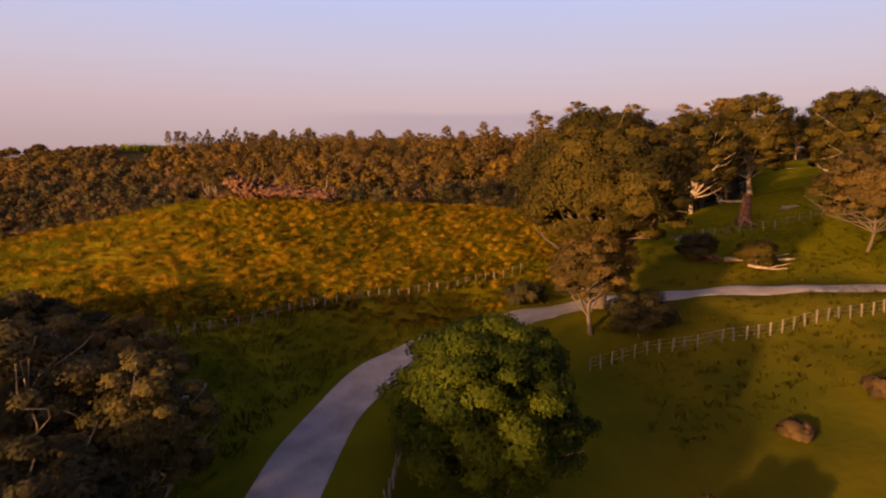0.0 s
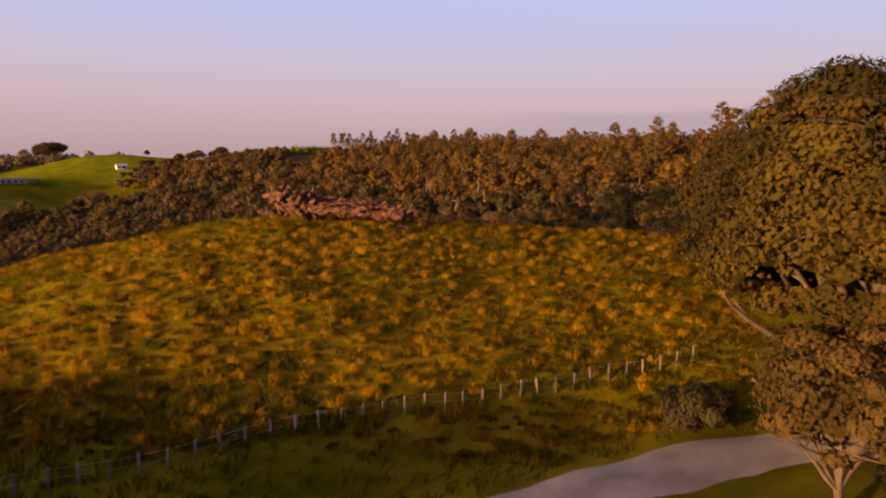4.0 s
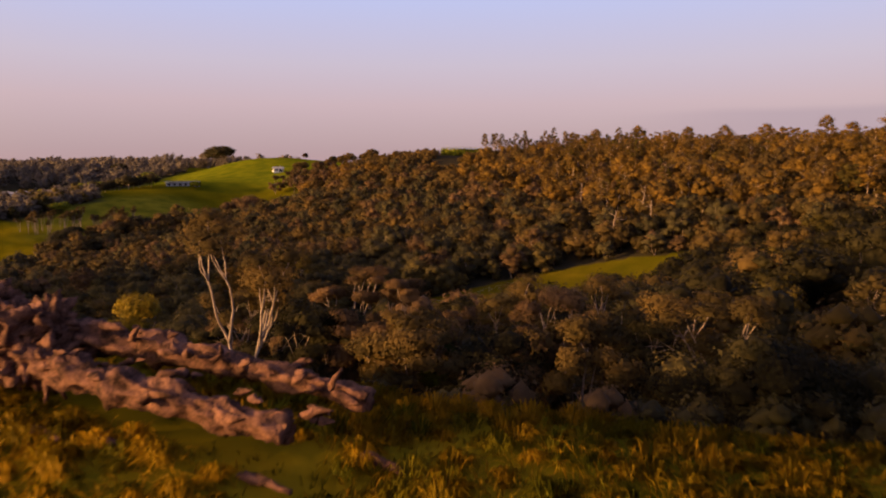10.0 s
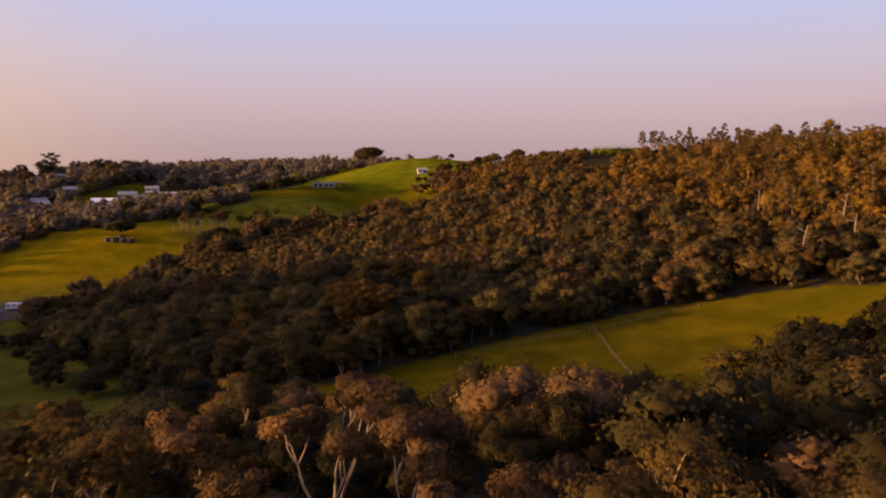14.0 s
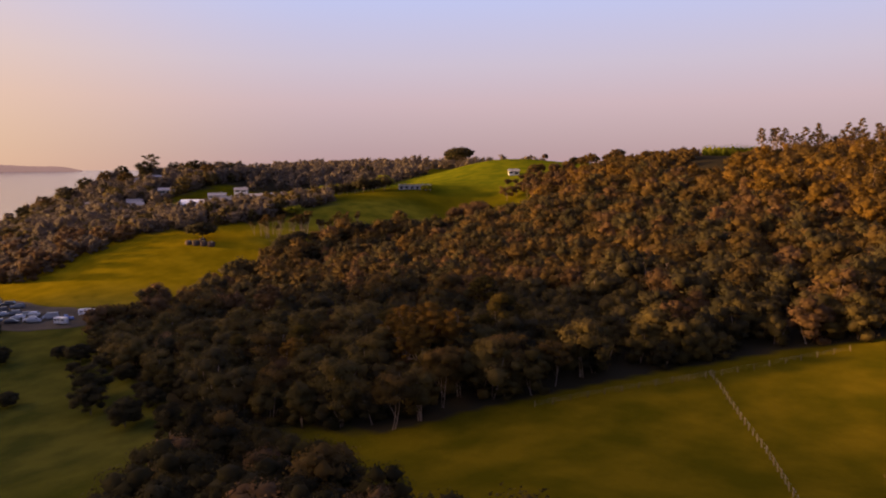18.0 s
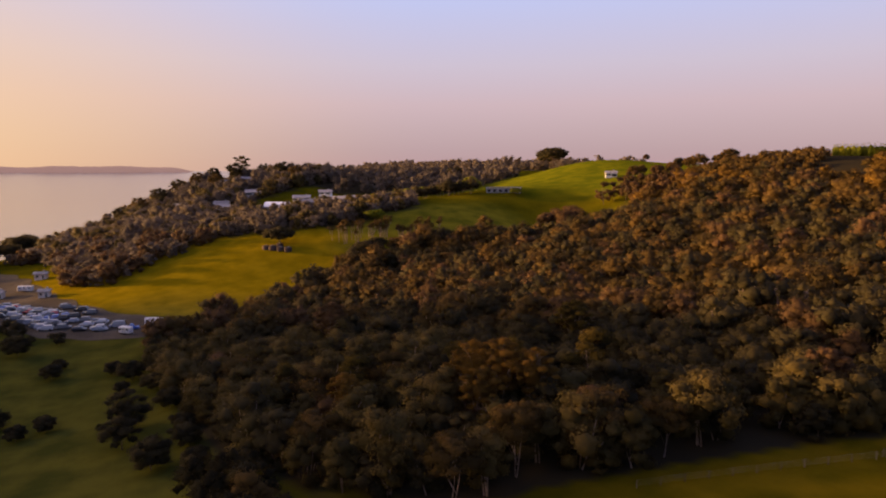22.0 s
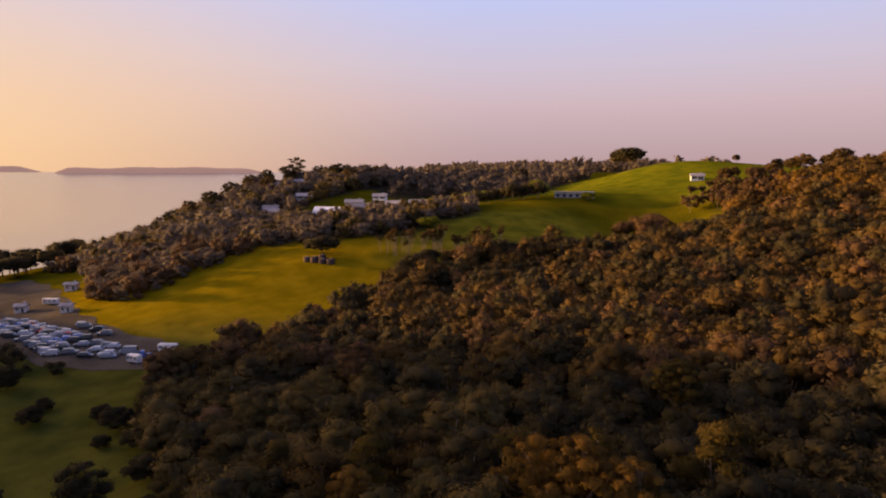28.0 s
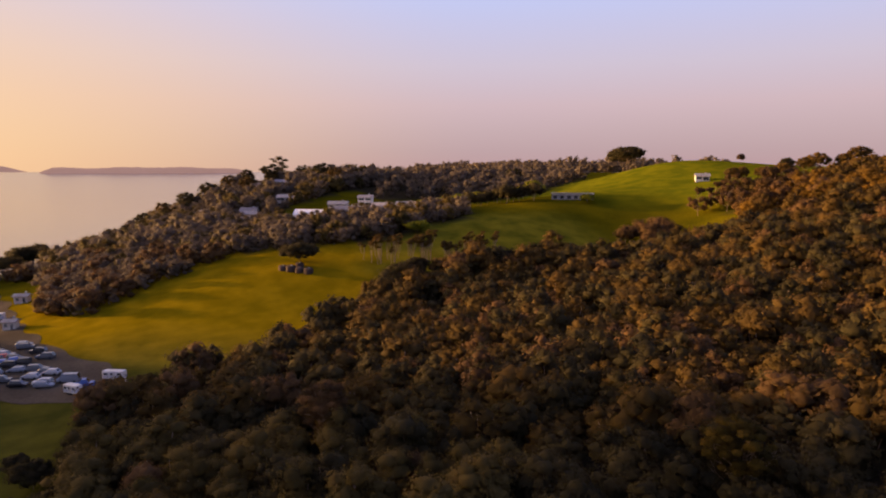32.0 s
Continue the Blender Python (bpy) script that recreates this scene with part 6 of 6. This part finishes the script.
for x, y, turn, w, d, st, wall, roof, lab, flat, wide in (
        (-440, 270, 62, 12, 7, 1, M_CREAM, M_ROOF_PALE, "long cream house with wide windows and pale roof", False, True),
        (-440.5, 286, 58, 9, 6, 2, M_WHITE, M_ROOF_PALE, "tall white house with wide windows and balconies", False, True),
        (-495, 212, 75, 13, 7, 1, M_WHITE, M_GREYWALL, "white flat-roofed house on the headland", True, True),
        (-462, 227, 66, 10, 8, 1, M_CREAM, M_ROOF, "small cream house among trees", False, False),
        (-452, 225, 70, 9, 7, 1, M_CREAM, M_ROOF_PALE, "small cream house among bush", False, False),
        (-477, 251, 64, 11, 8, 1, M_GREYWALL, M_ROOF_PALE, "low grey house half hidden by trees", False, True),
        (-535, 265, 60, 17, 9, 1, M_CREAM, M_ROOF_PALE, "long low house at the headland's top", False, True),
        (-539, 250, 66, 10, 8, 1, M_CREAM, M_ROOF_PALE, "small pale house in headland trees", False, False),
        (-421, 268, 60, 13, 9, 1, M_GREYWALL, M_ROOF, "low grey bungalow beside the tent", False, False),
        (-426, 290, 50, 12, 8, 1, M_CREAM, M_ROOF_PALE, "low cream bungalow with pale roof", False, False),
        (-426, 304, 55, 12, 8, 1, M_WHITE, M_ROOF_PALE, "white bungalow beside yellow hedges", False, False),
        (-428, 322, 52, 10, 7, 1, M_WHITE, M_ROOF, "small white cottage near the hedges", False, False),
        (-410, 280, 60, 10, 8, 1, M_GREYWALL, M_ROOF, "dark-roofed low house among shrubs", False, False),
        (-408, 296, 57, 9, 7, 1, M_CREAM, M_ROOF, "low cottage with grey roof", False, False),
        (-341, 435, 48, 8, 6, 1, M_WHITE, M_ROOF_PALE, "white house on the green hillside", False, True),
        (-436, 514, 45, 15, 9, 1, M_ROOF_RED, M_ROOF_RED, "rust-red barn on the hill's brow", False, False),
        (-244, 453, 36, 13, 8, 1, M_GREYWALL, M_ROOF, "low house with grey pitched roof on the ridge", False, True),
        (-227, 462, 36, 11, 8, 1, M_ROOF_RED, M_ROOF, "brown house beside a hedge on the ridge", False, False),
        (-276, 452, 38, 11, 8, 1, M_CREAM, M_ROOF_PALE, "white house among trees on the ridge", False, True)):
    make_house(x, y, turn, w * 0.85, d * 0.9, st, wall, roof, lab, flat, wide_windows=wide)


def make_shed():
    e = tagged(new("shed"), "long low farm shed with white front on the pasture", "shed")
    e.matrix_basis = pose(-354.6, 361.3, height(-354.6, 361.3) - 0.3, 0, 0, 52)
    bm = bmesh.new()
    box(bm, 0, 0, -1, 20, 6, 3.6)
    part("wall", bm, M_GREYWALL, e)
    bm = bmesh.new()
    box(bm, 0, -0.3, 2.6, 21, 7.4, 0.25)
    part("roof", bm, M_ROOF, e)
    bm = bmesh.new()
    box(bm, 0, -3.03, 2.1, 20, 0.05, 0.4)
    part("fascia", bm, M_WHITE, e, "white painted band")
    # black slabs on the wall stand in for the shade inside bays
    for i in range(6):
        bm = bmesh.new()
        box(bm, -8.3 + i * 3.3, -3.05, 0.1, 1.7, 0.08, 1.5)
        part("door", bm, M_TYRE, e, "black panel for a bay's inner shade")


make_shed()


def make_marquee():
    e = tagged(new("marquee"), "large white tent with a rounded roof beside houses", "tent")
    e.matrix_basis = pose(-422.4, 248.7, height(-422.4, 248.7) - 0.3, 0, 0, 55) @ Matrix.Scale(0.82, 4)
    prof = [(-5.5, -0.8), (-5.5, 2.6), (-4.2, 4.0), (-2.0, 5.2), (0, 5.6), (2.0, 5.2), (4.2, 4.0), (5.5, 2.6), (5.5, -0.8)]
    xs = np.linspace(-8.5, 8.5, 13)
    V = [(x, y, z + 0.08 * math.cos(i * math.pi) * (z > 2)) for i, x in enumerate(xs) for y, z in prof]
    part_mesh("canopy", (np.array(V), grid_faces(13, 9)), M_TENT, e)
    for s in (-8.5, 8.5):
        bm = bmesh.new()
        bm.faces.new([bm.verts.new((s, y, z)) for y, z in prof])
        part("end_wall", bm, M_TENT, e)
    # a dark slab in place of the shade within the tent's entrance
    bm = bmesh.new()
    box(bm, 0, -5.56, 0, 3.4, 0.08, 2.6)
    part("doorway", bm, M_GLASS, e, "dark panel for the opening's shade")


make_marquee()


def make_tanks():
    first = None
    for i, (dx, dy, s) in enumerate(((0, 0, 1), (2.7, 2.3, 1.0), (-2.5, -2.2, 0.95), (5.2, 4.8, 1.05), (-1.6, 3.6, 0.95))):
        x, y = -323.3 + dx, 213 + dy
        if first is None:
            e = tagged(new("water_tank"), "round brownish concrete water tank on the pasture", "water tank", "water tanks")
            e.matrix_basis = pose(x, y, height(x, y) - 0.3)
            part_mesh("wall", tube([(0, 0, 0), (0, 0, 0.1), (0, 0, 1.9), (0, 0, 2.0)], (1.7, 1.75, 1.75, 1.7), 20), M_TANK, e)
            lid = part_mesh("lid", tube([(0, 0, 2.0), (0, 0, 2.2), (0, 0, 2.4)], (1.7, 1.2, 0.25), 20), M_TANK, e)
            part_mesh("hatch", tube([(0.8, 0, 2.15), (0.8, 0, 2.4)], (0.3, 0.3), 10), M_GREYWALL, lid)
            first = e
        else:
            t = copy_thing(first, pose(x, y, height(x, y) - 0.3))
            t.scale = (s * 0.9, s * 0.9, s * 0.9)


make_tanks()


def make_pole(x, y, h=9.0):
    e = tagged(new("power_pole"), "wooden power pole with crossarm", "pole", "power poles")
    e.matrix_basis = pose(x, y, height(x, y) - 0.5, 0, 0, 50)
    part_mesh("pole", tube([(0, 0, 0), (0, 0, h)], (0.16, 0.11), 8), M_POST, e)
    bm = bmesh.new()
    box(bm, 0, 0, h - 0.6, 2.0, 0.12, 0.14)
    arm = part("crossarm", bm, M_POST, e)
    for dx in (-0.85, 0.0, 0.85):
        part_mesh("insulator", tube([(dx, 0, h - 0.46), (dx, 0, h - 0.3)], (0.05, 0.03), 6), M_WHITE, arm)


for px, py in ((-388, 262), (-392, 320), (-400, 225)):
    make_pole(px, py)


def car_shape(length, wide, tall, nose, cabin0, cabin1):
    """Body with bonnet, cabin and boot, narrower at the roof."""
    prof = [(-length / 2, 0.28), (-length / 2, 0.75), (cabin0, 0.88), (cabin0 + 0.45, tall), (cabin1 - 0.6, tall), (cabin1, 0.9), (length / 2 - 0.1, nose), (length / 2, 0.5), (length / 2, 0.28)]
    V, n = [], len(prof)
    for s in (-1, 1):
        for x, z in prof:
            V.append((x * (0.97 if z < 0.4 else 1), s * (wide / 2 if z < 0.95 else wide / 2 - 0.16), z))
    F = [(i, (i + 1) % n, n + (i + 1) % n, n + i) for i in range(n)]
    return V, F, prof


def make_car(kind, paint, label):
    length, wide, tall, nose, c0, c1 = {"car": (4.3, 1.75, 1.45, 0.72, -1.9, 1.1), "wagon": (4.6, 1.8, 1.65, 0.95, -2.25, 1.2), "van": (5.0, 1.9, 2.1, 1.1, -2.45, 1.9), "ute": (5.1, 1.85, 1.75, 1.0, -0.6, 1.4)}[kind]
    e = tagged(new("car" if kind != "van" else "van"), label, "car" if kind != "van" else "van", "parked cars")
    V, F, prof = car_shape(length, wide, tall, nose, c0, c1)
    bm = bmesh.new()
    vs = [bm.verts.new(v) for v in V]
    for f in F:
        bm.faces.new([vs[i] for i in f])
    n = len(prof)
    bm.faces.new([vs[i] for i in range(n)])
    bm.faces.new([vs[n + i] for i in range(n)][::-1])
    bmesh.ops.recalc_face_normals(bm, faces=bm.faces)
    bmesh.ops.bevel(bm, geom=list(bm.edges), offset=0.05, segments=1, affect="EDGES")
    part("body", bm, paint, e)
    for s in (-1, 1):
        bm = bmesh.new()
        q = [bm.verts.new((x, s * (wide / 2 - yy), z)) for x, z, yy in ((c0 + 0.35, 0.98, 0.13), (c1 - 0.25, 0.98, 0.13), (c1 - 0.65, tall - 0.12, 0.14), (c0 + 0.55, tall - 0.12, 0.14))]
        bm.faces.new(q if s < 0 else q[::-1])
        part("side_window", bm, M_GLASS, e)
    for a, b, nm in (((c1 + 0.02, 0.93), (c1 - 0.57, tall - 0.03), "windscreen"), ((c0 - 0.03, 0.93), (c0 + 0.42, tall - 0.03), "rear_window")):
        bm = bmesh.new()
        w2 = wide / 2 - 0.24
        d = 0.03 if nm == "windscreen" else -0.03
        bm.faces.new([bm.verts.new(v) for v in ((a[0] + d, -w2, a[1]), (a[0] + d, w2, a[1]), (b[0] + d, w2, b[1]), (b[0] + d, -w2, b[1]))])
        part(nm, bm, M_GLASS, e)
    wheel = None
    for x in (-length * 0.31, length * 0.31):
        for s in (-1, 1):
            if wheel is None:
                wheel = part_mesh("wheel", tube([(0, -0.1, 0), (0, -0.08, 0), (0, 0.08, 0), (0, 0.1, 0)], (0.26, 0.32, 0.32, 0.26), 10), M_TYRE, e)
                wheel.matrix_basis = pose(x, s * (wide / 2 - 0.08), 0.32)
            else:
                reuse(wheel, e, pose(x, s * (wide / 2 - 0.08), 0.32))
    return e


def make_caravan(at, turn, length, label, motor=False):
    e = tagged(new("caravan"), label, "caravan", "caravans")
    e.matrix_basis = pose(at[0], at[1], height(*at) + 0.1, 0, 0, turn) @ Matrix.Scale(0.85, 4)
    bm = bmesh.new()
    box(bm, 0, 0, 0.5, length, 2.2, 2.2, 0.18)
    part("body", bm, M_WHITE, e)
    for s in (-1, 1):
        for x in np.linspace(-length * 0.32, length * 0.32, 3):
            bm = bmesh.new()
            box(bm, x, s * 1.1, 1.55, length * 0.2, 0.04, 0.6)
            part("side_window", bm, M_GLASS, e)
    bm = bmesh.new()
    box(bm, 0, 0, 1.1, length + 0.02, 2.23, 0.1)
    part("stripe", bm, M_CARS["blue"], e, "thin coloured band")
    bm = bmesh.new()
    box(bm, 0.4, -1.11, 0.6, 0.65, 0.05, 1.8)
    part("door", bm, M_CREAM, e)
    for x in ((-0.5, 0.5) if not motor else (-length * 0.3, length * 0.33)):
        for s in (-1, 1):
            w = part_mesh("wheel", tube([(0, -0.1, 0), (0, 0.1, 0)], (0.34, 0.34), 12), M_TYRE, e)
            w.matrix_basis = pose(x, s * 0.98, 0.34)
    if not motor:
        part_mesh("drawbar", tube([(length / 2, 0, 0.55), (length / 2 + 1.1, 0, 0.5)], (0.06, 0.05), 6), M_WIRE, e)


LOT = [(-251, 151), (-262, 128), (-284, 112), (-330, 100), (-385, 98), (-378, 116), (-340, 124), (-312, 134), (-290, 142), (-268, 157)]


def make_lot():
    a = smooth_line([(-251, 151), (-258, 134), (-282, 113), (-330, 99), (-420, 92)], 1.0)
    b = smooth_line([(-253, 156), (-268, 158), (-290, 144), (-312, 136), (-345, 128), (-385, 122), (-420, 108)], 1.0)
    n, m = 90, 18
    a, b = (q[np.linspace(0, len(q) - 1, n).astype(int)] for q in (a, b))
    k = np.linspace(0, 1, m)[None, :, None]
    v = a[:, None] * (1 - k) + b[:, None] * k
    v[:, 0] += np.array([[0.8 * math.sin(i * 0.9), 0.9 * math.sin(i * 0.7 + 1)] for i in range(n)])
    v[:, -1] += np.array([[0.8 * math.sin(i * 0.8 + 2), 1.1 * math.sin(i * 0.6)] for i in range(n)])
    v = v.reshape(-1, 2)
    z = height(v[:, 0], v[:, 1]) + 0.12
    f = grid_faces(n, m)[:, ::-1]
    tagged(new("pavement", mesh_from("pavement", np.column_stack([v, z]), f, M_LOT, True)), "worn gravel car park near the sea", "car park", kind="structure")
    r = np.random.default_rng(50)
    kinds = [("car", c) for c in ("white", "silver", "grey", "black", "blue", "red")] + [("wagon", c) for c in ("white", "silver", "grey", "black")] + [("van", "white"), ("ute", "white"), ("ute", "blue"), ("van", "silver")]
    protos = {}
    rows = [((-262, 148), (-330, 113)), ((-266, 141), (-338, 108)), ((-270, 134), (-336, 105)), ((-276, 127), (-326, 106)), ((-290, 140), (-310, 131))]
    n = 0
    for (x0, y0), (x1, y1) in rows:
        ln = math.hypot(x1 - x0, y1 - y0)
        for i in range(int(ln / 2.9)):
            if r.random() < 0.22:
                continue
            k = i / (ln / 2.9)
            x, y = x0 + (x1 - x0) * k + r.normal(0, 0.4), y0 + (y1 - y0) * k + r.normal(0, 0.5)
            if not inside(LOT, np.array([x]), np.array([y]))[0]:
                continue
            kd = kinds[r.choice(len(kinds), p=np.array([3, 4, 6, 5, 2, 1, 3, 3, 5, 4, 1, 1, 1, 1]) / 40)]
            m = pose(x, y, height(x, y) + 0.1, 0, 0, 70 + r.normal(0, 7) + (180 if r.random() < 0.5 else 0))
            if kd not in protos:
                shape = {"car": "hatchback", "wagon": "estate car", "van": "van", "ute": "pickup"}[kd[0]]
                c = make_car(kd[0], M_CARS[kd[1]], f"{kd[1]} {shape} parked in the gravel lot")
                c.matrix_basis = m
                protos[kd] = c
            else:
                copy_thing(protos[kd], m)
            n += 1
    make_caravan((-262.5, 155), 58, 6.0, "long white motorhome parked at the lot's edge", True)
    make_caravan((-258, 146.5), 40, 4.6, "small white caravan in the car park")
    make_caravan((-254.5, 155.5), 70, 4.0, "white camper beside green bushes")
    make_caravan((-352, 122), 62, 6.5, "white caravan by trees at the far end")
    for x, y, w, d, lab in ((-333, 128, 3.6, 3, "small white shed with pitched roof by the car park"), (-372, 128, 4.6, 3, "long pale hut near the shore"), (-349, 113, 3.6, 3, "little pale hut by the shore")):
        make_house(x, y, 70, w, d, 1, M_CREAM, M_ROOF_PALE, lab, category="hut", name="hut")


make_lot()

# ---- across the water ----


def make_island(name, label, x0, y0, x1, y1, tall, deep, seed):
    """A low long island: a ridge with an uneven crest."""
    r = np.random.default_rng(seed)
    n, m = 60, 9
    V = []
    ph = r.uniform(0, 6, 4)
    for i in range(n):
        k = i / (n - 1)
        edge = min(1, 14 * k, 7 * (1 - k)) ** 0.7
        h = 4 + tall * edge * (0.84 + 0.05 * math.sin(k * 9 + ph[0]) + 0.05 * math.sin(k * 23 + ph[1]) + 0.06 * r.uniform())
        px, py = x0 + (x1 - x0) * k, y0 + (y1 - y0) * k
        ln = math.hypot(x1 - x0, y1 - y0)
        nx, ny = -(y1 - y0) / ln, (x1 - x0) / ln
        for j in range(m):
            s = j / (m - 1) * 2 - 1
            V.append((px + nx * s * deep, py + ny * s * deep, 36 + (h - 4) * max(0, 1 - s * s) ** 0.7))
    tagged(new(name, mesh_from(name, V, grid_faces(n, m), M_ISLE, True)), label, "island", kind="structure")


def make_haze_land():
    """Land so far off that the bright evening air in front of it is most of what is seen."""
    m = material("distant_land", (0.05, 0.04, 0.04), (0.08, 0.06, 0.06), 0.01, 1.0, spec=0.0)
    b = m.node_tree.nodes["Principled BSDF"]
    # the haze is given to the land itself as a faint glow
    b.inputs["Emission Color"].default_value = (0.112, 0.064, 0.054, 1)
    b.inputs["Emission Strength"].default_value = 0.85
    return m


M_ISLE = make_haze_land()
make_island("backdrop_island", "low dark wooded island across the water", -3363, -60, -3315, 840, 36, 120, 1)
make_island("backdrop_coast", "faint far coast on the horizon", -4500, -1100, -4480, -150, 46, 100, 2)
